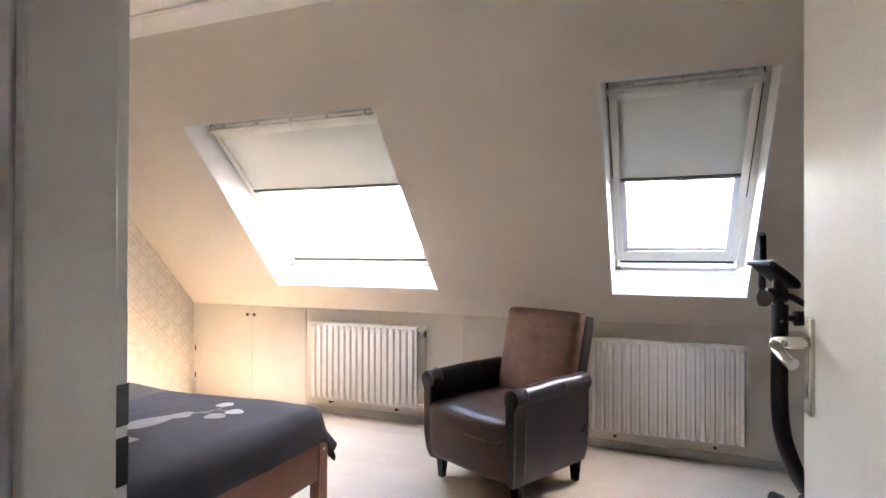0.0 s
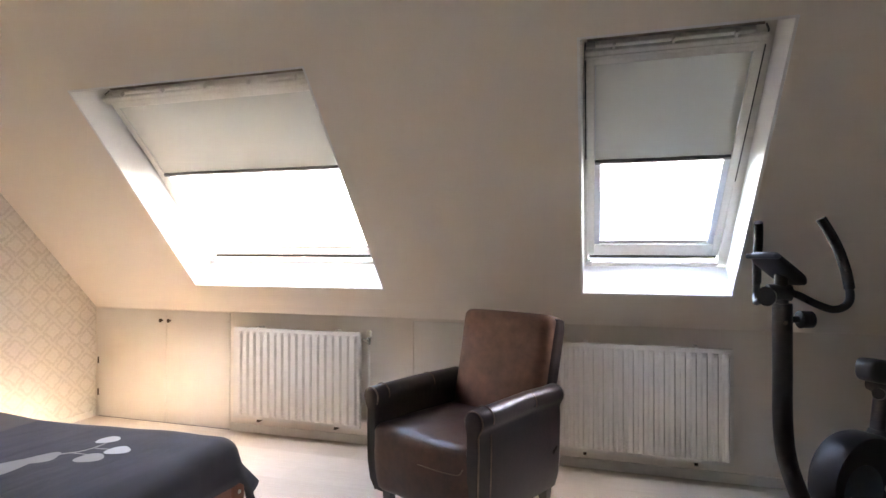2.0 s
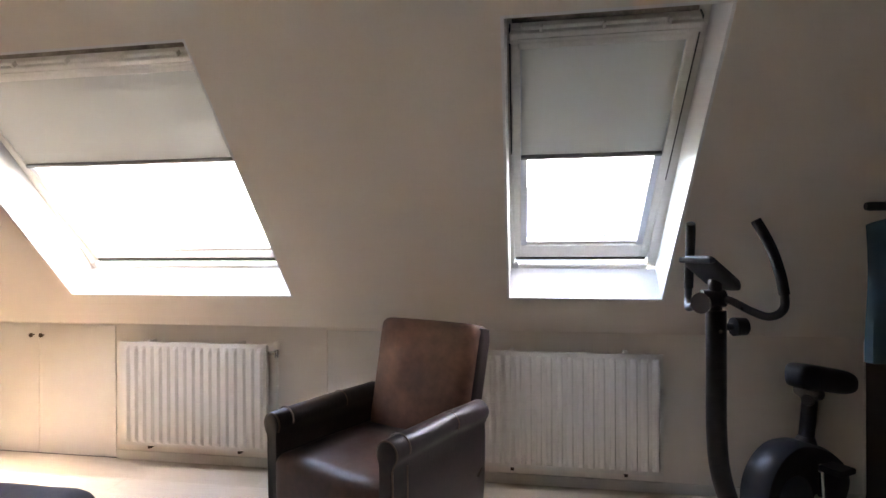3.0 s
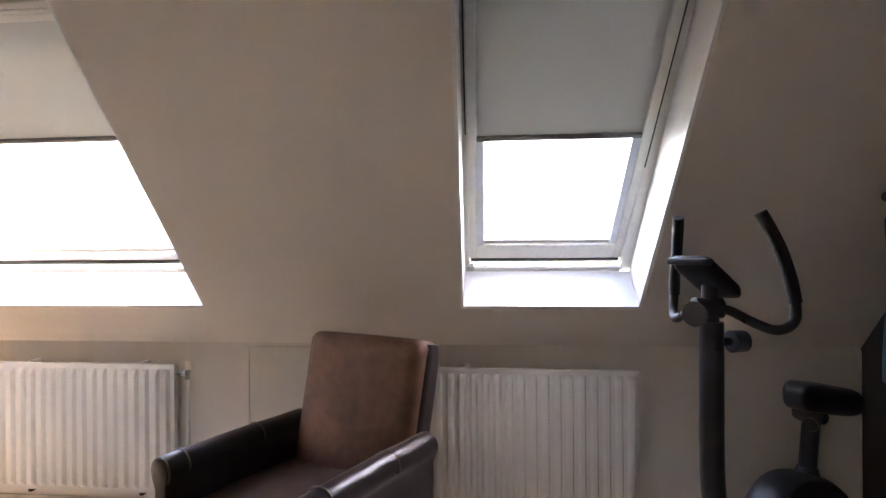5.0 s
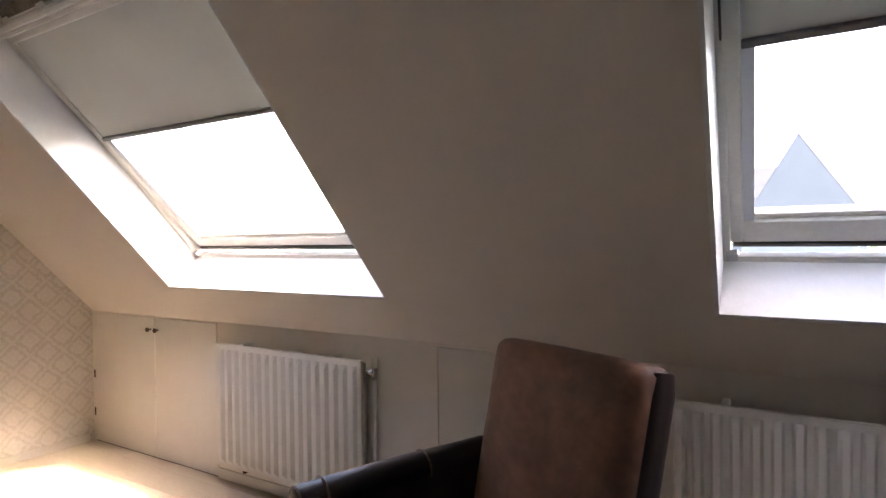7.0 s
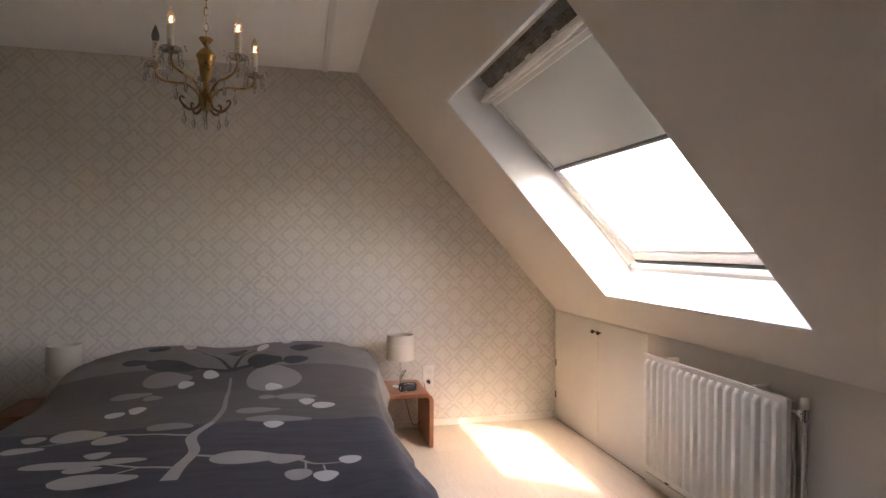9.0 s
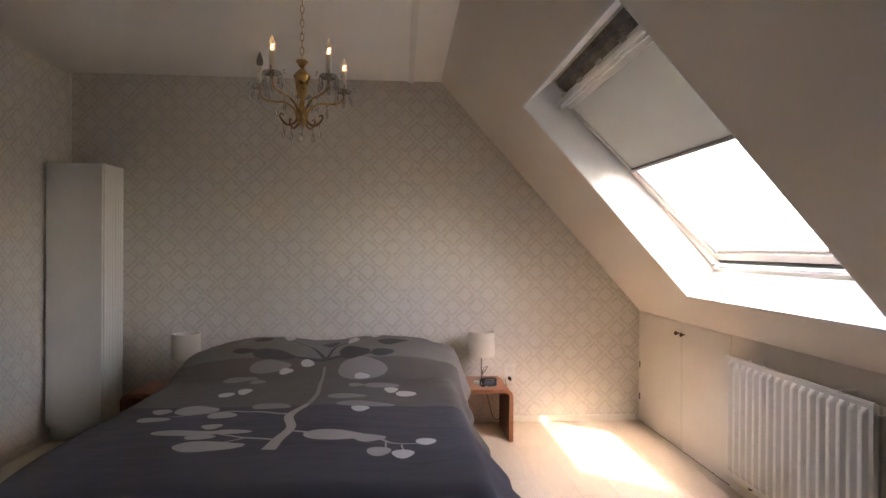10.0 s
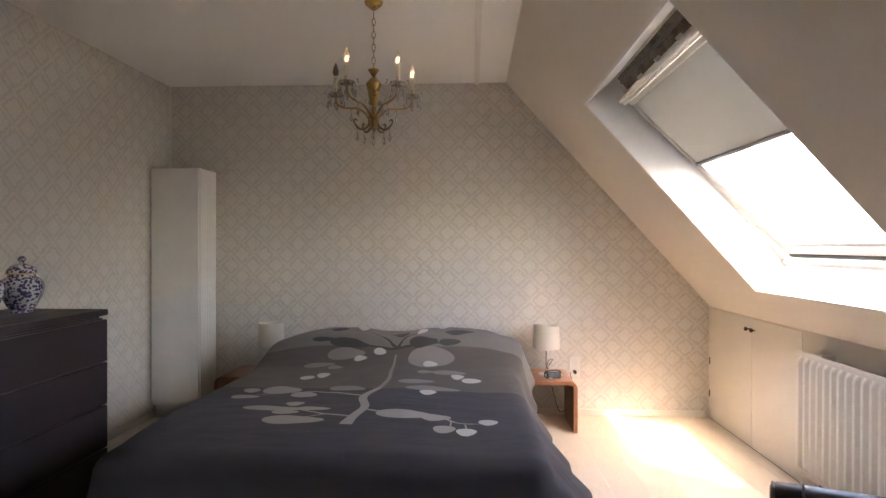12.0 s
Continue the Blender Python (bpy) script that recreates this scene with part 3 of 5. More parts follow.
    ret = bmesh.ops.extrude_face_region(cloth, geom=cloth.faces[:])
    off = Vector(sash(0, 0, 0.002)) - Vector(sash(0, 0, 0))
    bmesh.ops.translate(cloth, vec=off, verts=[v for v in ret["geom"] if isinstance(v, bmesh.types.BMVert)])
    blind = tagged(new("roller_blind"), f"light grey cloth blind drawn half way down its roof window", "blind")
    part("cloth", cloth, BLIND, blind, "", True)
    part("bottom_bar", boxed((ga + 0.001, end - 0.018, -0.040), (gb - 0.001, end + 0.002, -0.022), sash, 0.004), BLINDBAR, blind, "dark grey bottom bar")
    part("cassette", boxed((ga - 0.01, over - 0.030, -0.042), (gb + 0.01, over, -0.022), sash, 0.006), FRAME, blind, "white blind cassette")
    for x in (ga - 0.002, gb - 0.030):
        part("side_rail", boxed((x, gc - 0.002, -0.024), (x + 0.032, over, -0.013), sash, 0.002), RAIL, blind, "pale blue-grey side rail")
    for x in (sa - 0.007, sb + 0.001):
        part("side_gasket", boxed((x, sc, -0.022), (x + 0.006, sd, 0.03), sash, 0.001), RUBBER, frame_part, "dark rubber strip")
    return w


roof_window("window_1", *OPENINGS[0], SKEW[0], 0.432, "wide white roof window, ajar, in the sloping ceiling", 5, False)
roof_window("window_2", *OPENINGS[1], SKEW[1], 0.485, "narrow weathered white roof window, ajar, in the sloping ceiling", 3, True)


# ---- cupboard doors and hatch in the knee wall ----
def knob(bm_parent, x, y, z):
    k = bmesh.new()
    prof = [(0.005, 0.0), (0.005, 0.010), (0.008, 0.013), (0.0135, 0.020), (0.0135, 0.026), (0.008, 0.031), (0.002, 0.032)]
    lathe(k, prof, (0, 0, 0), 14)
    for v in k.verts:
        v.co = Vector((x + v.co.x, y - v.co.z, z + v.co.y))
    return part("knob", k, BRONZE, bm_parent, "small dark bronze knob", True)


cupboard = thing("eaves_cupboard", (0, 0, 0), 0, "low cream double-door eaves cupboard with two dark knobs", "cupboard")
for a, b, kx in ((CUP[0] + 0.022, -3.085, -3.118), (-3.080, CUP[1] - 0.004, -3.047)):
    d = part("door", boxed((a, NORTH - 0.002, CUP[2] + 0.004), (b, NORTH + 0.018, CUP[3] - 0.004), None, 0.002), CREAM, cupboard)
    knob(d, kx, NORTH - 0.002, 0.748)
part("frame_strip", boxed((CUP[0] + 0.001, NORTH - 0.001, CUP[2] + 0.002), (CUP[0] + 0.018, NORTH + 0.02, CUP[3] - 0.002), None, 0.001), CREAM, cupboard)
for z in (0.16, 0.40):
    part("hinge", boxed((CUP[0] + 0.014, NORTH - 0.006, z), (CUP[0] + 0.026, NORTH - 0.001, z + 0.05), None, 0.001), BRONZE, cupboard, "small dark hinge")
hatch = thing("wall_hatch", (0, 0, 0), 0, "flush cream access hatch in the knee wall", "hatch")
part("panel", boxed((HATCH[0] + 0.005, NORTH - 0.002, HATCH[2] + 0.004), (HATCH[1] - 0.004, NORTH + 0.02, HATCH[3] - 0.003), None, 0.002), CREAM, hatch)


# ---- radiators ----
def radiator(x0, x1, ribs, label, valve_side):
    z0, z1, y = 0.118, 0.728, NORTH - 0.085
    r = thing("radiator", (0, 0, 0), 0, label, "radiator", "radiators under the roof windows")
    edge, pitch = 0.018, (x1 - x0 - 0.036) / ribs
    prof = [(x0, 0.0)]
    for k in range(ribs):
        a = x0 + edge + k * pitch
        for u, h in ((0.10, 0.0), (0.30, 0.0), (0.40, 0.55), (0.47, 0.95), (0.55, 1.0), (0.73, 1.0), (0.81, 0.95), (0.88, 0.55), (0.98, 0.0)):
            prof.append((a + u * pitch, h))
    prof.append((x1, 0.0))
    levels = [(z0, 0.0), (z0 + 0.018, 0.0), (z0 + 0.032, 0.75), (z0 + 0.045, 1.0), (z1 - 0.045, 1.0), (z1 - 0.032, 0.75), (z1 - 0.018, 0.0), (z1, 0.0)]
    bm = bmesh.new()
    grid = [[bm.verts.new((x, y - 0.020 * h * g, z)) for x, h in prof] for z, g in levels]
    for a, b in zip(grid, grid[1:]):
        for k in range(len(prof) - 1):
            bm.faces.new((a[k], a[k + 1], b[k + 1], b[k]))
    box(bm, (x0, y + 0.0008, z0), (x1, y + 0.022, z1))
    part("front_panel", bm, ENAMEL, r, "", True)
    part("back_panel", boxed((x0 + 0.01, y + 0.042, z0 + 0.01), (x1 - 0.01, y + 0.056, z1 - 0.01), None, 0.004), ENAMEL, r)
    bm = bmesh.new()
    box(bm, (x0, y + 0.001, z1), (x1, y + 0.012, z1 + 0.008), None, 0.003)
    part("top_seam", bm, ENAMEL, r)
    for x in (x0 + 0.17, x1 - 0.19):
        part("bracket", boxed((x, y + 0.015, z1 - 0.03), (x + 0.022, NORTH - 0.001, z1 + 0.013), None, 0.003), ENAMEL, r)
        part("foot_bracket", boxed((x, y + 0.018, z0 - 0.024), (x + 0.018, NORTH - 0.001, z0 + 0.01), None, 0.002), BRONZE, r, "small dark bracket")
    vx = x1 + 0.052 if valve_side > 0 else x0 - 0.052
    inner = x1 - 0.005 if valve_side > 0 else x0 + 0.005
    for z in ((0.685, 0.165) if valve_side > 0 else (0.165,)):
        nut = bmesh.new()
        tube(nut, [(inner, y + 0.03, z), (vx, y + 0.03, z)], 0.009, 10)
        tube(nut, [(vx - 0.022 * valve_side, y + 0.03, z), (vx - 0.008 * valve_side, y + 0.03, z)], 0.014, 6)
        tube(nut, [(vx, y + 0.03, z - 0.026), (vx, y + 0.03, z + 0.020)], 0.0135, 12)
        part("valve", nut, NICKEL if z > 0.5 else ENAMEL, r, "tarnished metal valve" if z > 0.5 else "", True)
    if valve_side > 0:
        part("valve_cap", lathed([(0.013, 0), (0.017, 0.004), (0.017, 0.034), (0.012, 0.042)], (vx, y + 0.03, 0.706), 14), WAX, r, "yellowed plastic cap", True)
        part("pipe", tubed([(vx, y + 0.03, 0.66), (vx, y + 0.03, 0.0)], 0.0085, 10), ENAMEL, r, "", True)
    part("pipe", tubed([(vx + 0.025 * valve_side, y + 0.045, 0.17), (vx + 0.025 * valve_side, y + 0.045, 0.0)], 0.0085, 10), ENAMEL, r, "", True)
    return r


radiator(-2.445, -1.505, 17, "cream ribbed panel radiator with a tarnished valve", 1)
radiator(-0.290, 0.655, 17, "cream ribbed panel radiator behind the leather armchair", -1)


# ---- bed ----
BX0, BX1, BY0, BY1, BZ = -3.70, -1.335, 1.53, 3.10, 0.532
bed = thing("bed", (0, 0, 0), 0, "double bed with reddish wooden frame and white mattress", "bed")
for y in (BY0 - 0.02, BY1 - 0.015):
    part("side_rail", boxed((BX0 + 0.02, y, 0.20), (BX1 - 0.03, y + 0.03, 0.40), None, 0.004), BEDWOOD, bed)
foot = part("footboard", boxed((BX1 - 0.028, BY0 + 0.05, 0.19), (BX1, BY1 - 0.055, 0.385), None, 0.005), BEDWOOD, bed)
for y in (BY0 - 0.02, BY1 - 0.055):
    leg = part("leg", boxed((BX1 - 0.05, y, 0.0), (BX1 + 0.008, y + 0.07, 0.375), None, 0.006), BEDWOOD, bed)
    k = bmesh.new()
    lathe(k, [(0.008, 0), (0.008, 0.003), (0.004, 0.004)], (0, 0, 0), 12)
    for v in k.verts:
        v.co = Vector((BX1 + 0.008 + v.co.z, y + 0.035 + v.co.x, 0.33 + v.co.y))
    part("bolt_cover", k, PLASTIC, leg, "white bolt cover", True)
for y in (BY0, BY1 - 0.08):
    part("leg", boxed((BX0 + 0.02, y, 0.0), (BX0 + 0.08, y + 0.07, 0.40), None, 0.006), BEDWOOD, bed)
part("mattress", boxed((BX0 + 0.03, BY0 + 0.03, 0.30), (BX1 - 0.06, BY1 - 0.03, 0.475), None, 0.04, 3), LINEN, bed, "white mattress")
pillow_y = ((1.66, 2.28), (2.33, 2.95))
A0, A1, YC, HALF, ROUND = BX0 + 0.01, BX1 - 0.085, (BY0 + BY1) / 2, (BY1 - BY0) / 2 - 0.035, 0.085


def duvet_point(a, b, lift=0.0):
    """The cover's surface: a runs from head to foot, b across, both along the cloth."""
    ex, ey = max(0.0, a - A1), max(0.0, abs(b) - HALF)
    e = min(math.hypot(ex, ey), 0.33)
    sy = 1 if b >= 0 else -1
    x, y = min(a, A1), YC + sy * min(abs(b), HALF)
    z = BZ
    # pillows under the head end, a soft dip down the middle
    t = min(1.0, max(0.0, (-2.80 - x) / 0.42))
    hump = 0.150 * t * t * (3 - 2 * t)
    fall = min(1.0, max(0.0, (-3.52 - x) / 0.2))
    hump -= 0.06 * fall * fall
    cross = 1 - 0.45 * (abs(y - YC) / HALF) ** 5 - 0.13 * math.exp(-((y - YC) / 0.16) ** 2)
    z += hump * cross
    z += 0.022 * noise.noise(Vector((x * 1.5, y * 1.5, 3.0))) + 0.005 * noise.noise(Vector((x * 4, y * 4, 7.0)))
    z += 0.005 * abs(noise.noise(Vector((x * 3 + y * 6, y * 2 - x, 1.0)))) * (1 + 1.4 * t)
    if e > 0:
        d = math.hypot(ex, ey)
        dx, dy = ex / d, sy * ey / d
        arc = min(e / ROUND, math.pi / 2)
        out, down = ROUND * math.sin(arc), ROUND * (1 - math.cos(arc))
        rest = max(0.0, e - ROUND * math.pi / 2)
        along = x if ey > ex else y
        fold = (0.013 if ey > ex else 0.005) * math.sin(along * 17 + 2 * noise.noise(Vector((along * 3, 0, 0)))) * min(1.0, rest / 0.15)
        kick = min(1.0, max(0.0, (x + 3.1) / 1.3))
        out += rest * (0.14 + (0.20 * ey / d + 0.65 * kick * max(0.0, 1 - ex / 0.09) if b > 0 else 0.0)) + fold
        down += rest * 0.98
        if b > 0:
            out += 0.055 * t * min(1.0, e / ROUND)
        x, y, z = x + dx * out, y + dy * out, z - down
    return Vector((x, y, z + lift))


duvet = thing("duvet", (0, 0, 0), 0, "dark slate cotton duvet printed with pale branches, spread over the bed", "duvet")
bm = bmesh.new()
na, nb = 96, 84
HANG_S, HANG_F = 0.32, 0.215
grid = [[bm.verts.new(duvet_point(a, b)) for b in np.linspace(-HALF - HANG_S, HALF + HANG_S, nb)] for a in np.linspace(A0, A1 + HANG_F, na)]
for r0, r1 in zip(grid, grid[1:]):
    for k in range(nb - 1):
        bm.faces.new((r0[k], r0[k + 1], r1[k + 1], r1[k]))
cover = part("cover", bm, DUVET, duvet, "", True)
solid = cover.modifiers.new("thickness", "SOLIDIFY")
solid.thickness, solid.offset = 0.022, -1.0


def leaf_outline(a, b, length, width, turn, wobble=0.0, k=22):
    ca, sa = math.cos(radians(turn)), math.sin(radians(turn))
    out = []
    for i in range(k):
        t = 2 * math.pi * i / k
        u = math.cos(t) * length / 2
        v = math.sin(t) * width / 2 * (1 + wobble * math.cos(3 * t)) * (1 - 0.25 * math.cos(t))
        out.append((a + u * ca - v * sa, b + u * sa + v * ca))
    return out


def print_patch(name, outline, mat, lift):
    """A printed motif that follows the cover: rings from the outline to its middle."""
    bm = bmesh.new()
    ca, cb = sum(p[0] for p in outline) / len(outline), sum(p[1] for p in outline) / len(outline)
    rings = [[bm.verts.new(duvet_point(ca + (a - ca) * s, cb + (b - cb) * s, lift)) for a, b in outline] for s in (1, 0.66, 0.33)]
    mid = bm.verts.new(duvet_point(ca, cb, lift))
    k = len(outline)
    for r0, r1 in zip(rings, rings[1:]):
        for i in range(k):
            bm.faces.new((r0[i], r0[(i + 1) % k], r1[(i + 1) % k], r1[i]))
    for i in range(k):
        bm.faces.new((rings[2][i], rings[2][(i + 1) % k], mid))
    return part(name, bm, mat, duvet, "", True)


def print_stroke(name, pts, widths, mat, lift):
    bm = bmesh.new()
    path = smooth_path([(a, b, 0) for a, b in pts], 8)
    k = len(path)
    wid = np.interp(np.linspace(0, len(widths) - 1, k), range(len(widths)), widths)
    rows = []
    for i, p in enumerate(path):
        d = (path[min(i + 1, k - 1)] - path[max(i - 1, 0)]).normalized()
        s = Vector((-d.y, d.x, 0)) * wid[i] / 2
        rows.append([bm.verts.new(duvet_point(p.x + s.x * g, p.y + s.y * g, lift)) for g in (1, 0.33, -0.33, -1)])
    for r0, r1 in zip(rows, rows[1:]):
        for j in range(3):
            bm.faces.new((r0[j], r0[j + 1], r1[j + 1], r1[j]))
    return part(name, bm, mat, duvet, "", True)


MOTIFS_WHITE = [
    (-1.79, 0.61, 0.09, 0.08),
    (-1.65, 0.52, 0.09, 0.08),
    (-2.26, 0.32, 0.10, 0.08),
    (-2.54, -0.38, 0.09, 0.08),
    (-2.59, -0.30, 0.11, 0.07),
    (-2.91, -0.15, 0.06, 0.08),
    (-2.99, -0.04, 0.07, 0.08),
    (-2.86, 0.29, 0.07, 0.09),
    (-2.60, 0.46, 0.10, 0.07),
    (-2.54, 0.54, 0.09, 0.11),
    (-3.53, -0.34, 0.14, 0.06),
    (-3.44, -0.23, 0.18, 0.07),
    (-3.33, 0.20, 0.23, 0.06),
    (-3.50, 0.34, 0.17, 0.07),
]
MOTIFS_PALE = [
    (-1.68, 0.43, 0.10, 0.09),
    (-1.87, 0.25, 0.13, 0.26),
    (-1.76, -0.21, 0.11, 0.27),
    (-1.92, -0.34, 0.07, 0.30),
    (-1.87, -0.28, 0.06, 0.12),
    (-2.01, -0.28, 0.08, 0.08),
    (-1.93, -0.17, 0.06, 0.16),
    (-2.19, -0.29, 0.11, 0.13),
    (-2.28, -0.43, 0.15, 0.20),
    (-2.12, -0.56, 0.08, 0.14),
    (-2.25, -0.58, 0.09, 0.08),
    (-1.84, 0.39, 0.09, 0.13),
]
MOTIFS_GREY = [
    (-2.32, -0.10, 0.10, 0.19),
    (-2.79, -0.28, 0.08, 0.09),
    (-2.71, 0.27, 0.07, 0.09),
    (-2.93, 0.29, 0.22, 0.29),
    (-2.96, -0.25, 0.11, 0.24),
    (-2.84, -0.39, 0.07, 0.19),
    (-2.70, 0.41, 0.10, 0.20),
    (-2.35, 0.34, 0.09, 0.29),
    (-2.49, 0.24, 0.09, 0.20),
]
MOTIFS_DARK = [
    (-3.06, -0.25, 0.09, 0.27),
    (-3.10, -0.43, 0.05, 0.16),
    (-3.09, 0.23, 0.12, 0.19),
    (-3.08, 0.40, 0.07, 0.14),
    (-3.27, 0.46, 0.19, 0.20),
    (-3.27, 0.06, 0.19, 0.11),
    (-3.33, -0.38, 0.17, 0.11),
]
STROKES = [
    ([(-1.70, 0.025), (-1.81, 0.035), (-1.97, 0.055), (-2.15, 0.015), (-2.34, 0.065)], [0.055, 0.045, 0.040, 0.042, 0.026], "PALE"),
    ([(-2.34, 0.065), (-2.52, 0.085), (-2.69, 0.075), (-2.95, 0.065)], [0.026, 0.022, 0.020, 0.012], "GREY"),
    ([(-1.92, 0.065), (-1.89, 0.175), (-1.86, 0.385), (-1.77, 0.485), (-1.77, 0.595)], [0.016, 0.02, 0.02, 0.010, 0.006], "PALE"),
    ([(-1.80, 0.455), (-1.69, 0.455)], [0.008, 0.006], "PALE"),
    ([(-1.75, 0.515), (-1.66, 0.525)], [0.008, 0.006], "PALE"),
    ([(-1.81, 0.025), (-1.84, -0.095), (-1.92, -0.255), (-1.93, -0.385)], [0.016, 0.012, 0.010, 0.006], "PALE"),
    ([(-2.17, 0.015), (-2.22, -0.135), (-2.25, -0.275), (-2.20, -0.425), (-2.16, -0.525)], [0.018, 0.014, 0.012, 0.010, 0.006], "PALE"),
    ([(-1.84, -0.095), (-1.78, -0.205)], [0.01, 0.006], "PALE"),
    ([(-3.02, 0.065), (-3.16, -0.035), (-3.35, -0.205)], [0.022, 0.014, 0.008], "DARK"),
    ([(-3.02, 0.065), (-3.22, 0.125), (-3.39, 0.285)], [0.022, 0.014, 0.008], "DARK"),
    ([(-3.02, 0.065), (-3.06, 0.225), (-3.07, 0.435)], [0.03, 0.018, 0.010], "DARK"),
    ([(-3.02, 0.065), (-3.04, -0.105), (-3.06, -0.275)], [0.03, 0.016, 0.010], "DARK"),
]
INKS = {"WHITE": PRINT_WHITE, "PALE": PRINT_PALE, "GREY": PRINT_GREY, "DARK": PRINT_DARK}
for pts, widths, ink in STROKES:
    print_stroke("printed_branch", pts, widths, INKS[ink], 0.0044)
for motifs, ink, lift in ((MOTIFS_GREY, "GREY", 0.0025), (MOTIFS_DARK, "DARK", 0.0035), (MOTIFS_PALE, "PALE", 0.0040), (MOTIFS_WHITE, "WHITE", 0.0048)):
    for i, (a, b, la, lb) in enumerate(motifs):
        long_b = lb > la
        print_patch("printed_leaf", leaf_outline(a, b, max(la, lb), min(la, lb), (90 if long_b else 0) + (i * 37 % 17 - 8), 0.05 * (i % 3)), INKS[ink], lift)


# ---- bedside ----
def soft_box(lo, hi, r, n=8, f=None, swell=(0, 0, 0)):
    """A padded block: rounded by r, its faces swollen outwards."""
    bm = bmesh.new()
    lo, hi = Vector(lo), Vector(hi)
    mid, half = (lo + hi) / 2, (hi - lo) / 2
    bmesh.ops.create_cube(bm, size=2.0)
    bmesh.ops.subdivide_edges(bm, edges=bm.edges[:], cuts=n, use_grid_fill=True)
    for v in bm.verts:
        p = Vector([math.copysign(abs(c) ** 0.75, c) for c in v.co])
        q = Vector([p[i] * half[i] for i in range(3)])
        inner = Vector([max(-(half[i] - r), min(half[i] - r, q[i])) for i in range(3)])
        d = q - inner
        if d.length > 1e-9:
            q = inner + d.normalized() * r
        g = [1 - p[i] * p[i] for i in range(3)]
        q += Vector((math.copysign(swell[0], p[0]) * g[1] * g[2] * abs(p[0]), math.copysign(swell[1], p[1]) * g[0] * g[2] * abs(p[1]), math.copysign(swell[2], p[2]) * g[0] * g[1] * abs(p[2])))
        v.co = mid + q
        if f:
            v.co = Vector(f(*v.co))
    return bm


def nightstand(y0, y1, label):
    """Bent plywood: a top that rounds down into two side panels."""
    t = thing("nightstand", (0, 0, 0), 0, label, "nightstand", "nightstands beside the bed")
    h, th, r, out, inn = 0.352, 0.026, 0.055, [], []
    def arc(cy, cz, a0, a1, rad):
        return [(cy + rad * math.cos(radians(a)), cz + rad * math.sin(radians(a))) for a in np.linspace(a0, a1, 8)]
    out = [(y1, 0.0)] + arc(y1 - r, h - r, 0, 90, r) + arc(y0 + r, h - r, 90, 180, r) + [(y0, 0.0)]
    inn = [(y0 + th, 0.0)] + arc(y0 + r, h - r, 180, 90, r - th) + arc(y1 - r, h - r, 90, 0, r - th) + [(y1 - th, 0.0)]
    bm = bmesh.new()
    k = len(out)
    inn = inn[::-1]
    v = {(s, d, i): bm.verts.new((x, p[0], p[1])) for s, pts in (("o", out), ("i", inn)) for d, x in (("f", -3.30), ("b", -3.70)) for i, p in enumerate(pts)}
    for i in range(k - 1):
        bm.faces.new((v["o", "f", i], v["o", "f", i + 1], v["o", "b", i + 1], v["o", "b", i]))
        bm.faces.new((v["i", "f", i], v["i", "b", i], v["i", "b", i + 1], v["i", "f", i + 1]))
        bm.faces.new((v["o", "f", i], v["i", "f", i], v["i", "f", i + 1], v["o", "f", i + 1]))
        bm.faces.new((v["o", "b", i], v["o", "b", i + 1], v["i", "b", i + 1], v["i", "b", i]))
    for i in (0, k - 1):
        bm.faces.new((v["o", "f", i], v["o", "b", i], v["i", "b", i], v["i", "f", i]))
    part("shell", bm, CHERRY, t, "", True)
    return t


def table_lamp(x, y, z):
    t = thing("table_lamp", (x, y, z), 0, "small table lamp with cream drum shade on a nightstand", "lamp", "bedside lamps")
    part("base", lathed([(0.052, 0), (0.055, 0.003), (0.053, 0.010), (0.012, 0.014), (0.007, 0.022), (0.006, 0.03)], sides=24), NICKEL, t, "chrome base", True)
    part("stem", tubed([(0, 0, 0.02), (0, 0, 0.30)], 0.0048, 10), NICKEL, t, "thin chrome stem", True)
    bm = bmesh.new()
    lathe(bm, [(0.094, 0.19), (0.090, 0.355), (0.088, 0.355), (0.092, 0.19), (0.094, 0.19)], sides=36, cap=False)
    shade = part("shade", bm, SHADE, t, "cream cloth drum shade", True)
    part("bulb", lathed([(0.004, 0.245), (0.02, 0.262), (0.026, 0.285), (0.018, 0.312), (0.004, 0.322)], sides=14), WAX, t, "", True)
    for k in range(3):
        a = 2 * math.pi * k / 3
        part("spoke", tubed([(0, 0, 0.298), (0.089 * math.cos(a), 0.089 * math.sin(a), 0.345)], 0.0015, 6), NICKEL, shade)
    return t


nightstand(3.14, 3.575, "reddish bent plywood nightstand on the window side of the bed")
nightstand(1.05, 1.47, "reddish bent plywood nightstand between bed and tall cabinet")
table_lamp(-3.50, 3.388, 0.352)
table_lamp(-3.50, 1.385, 0.352)

clock = thing("alarm_clock", (-3.385, 3.42, 0.353), 8, "small black oval alarm clock on the nightstand", "alarm clock")
part("body", soft_box((-0.022, -0.062, 0.0), (0.022, 0.062, 0.056), 0.021, 6, None, (0.004, 0, 0.004)), BLACK, clock, "", True)
part("display", boxed((0.0225, -0.036, 0.016), (0.0262, 0.036, 0.040), None, 0.001), BLUEGREY, clock, "dark display")
part("rim", tubed([(0.016, 0.056 * math.cos(a), 0.028 + 0.024 * math.sin(a)) for a in np.linspace(0, 2 * math.pi, 28)], 0.003, 6), NICKEL, clock, "silver rim", True)

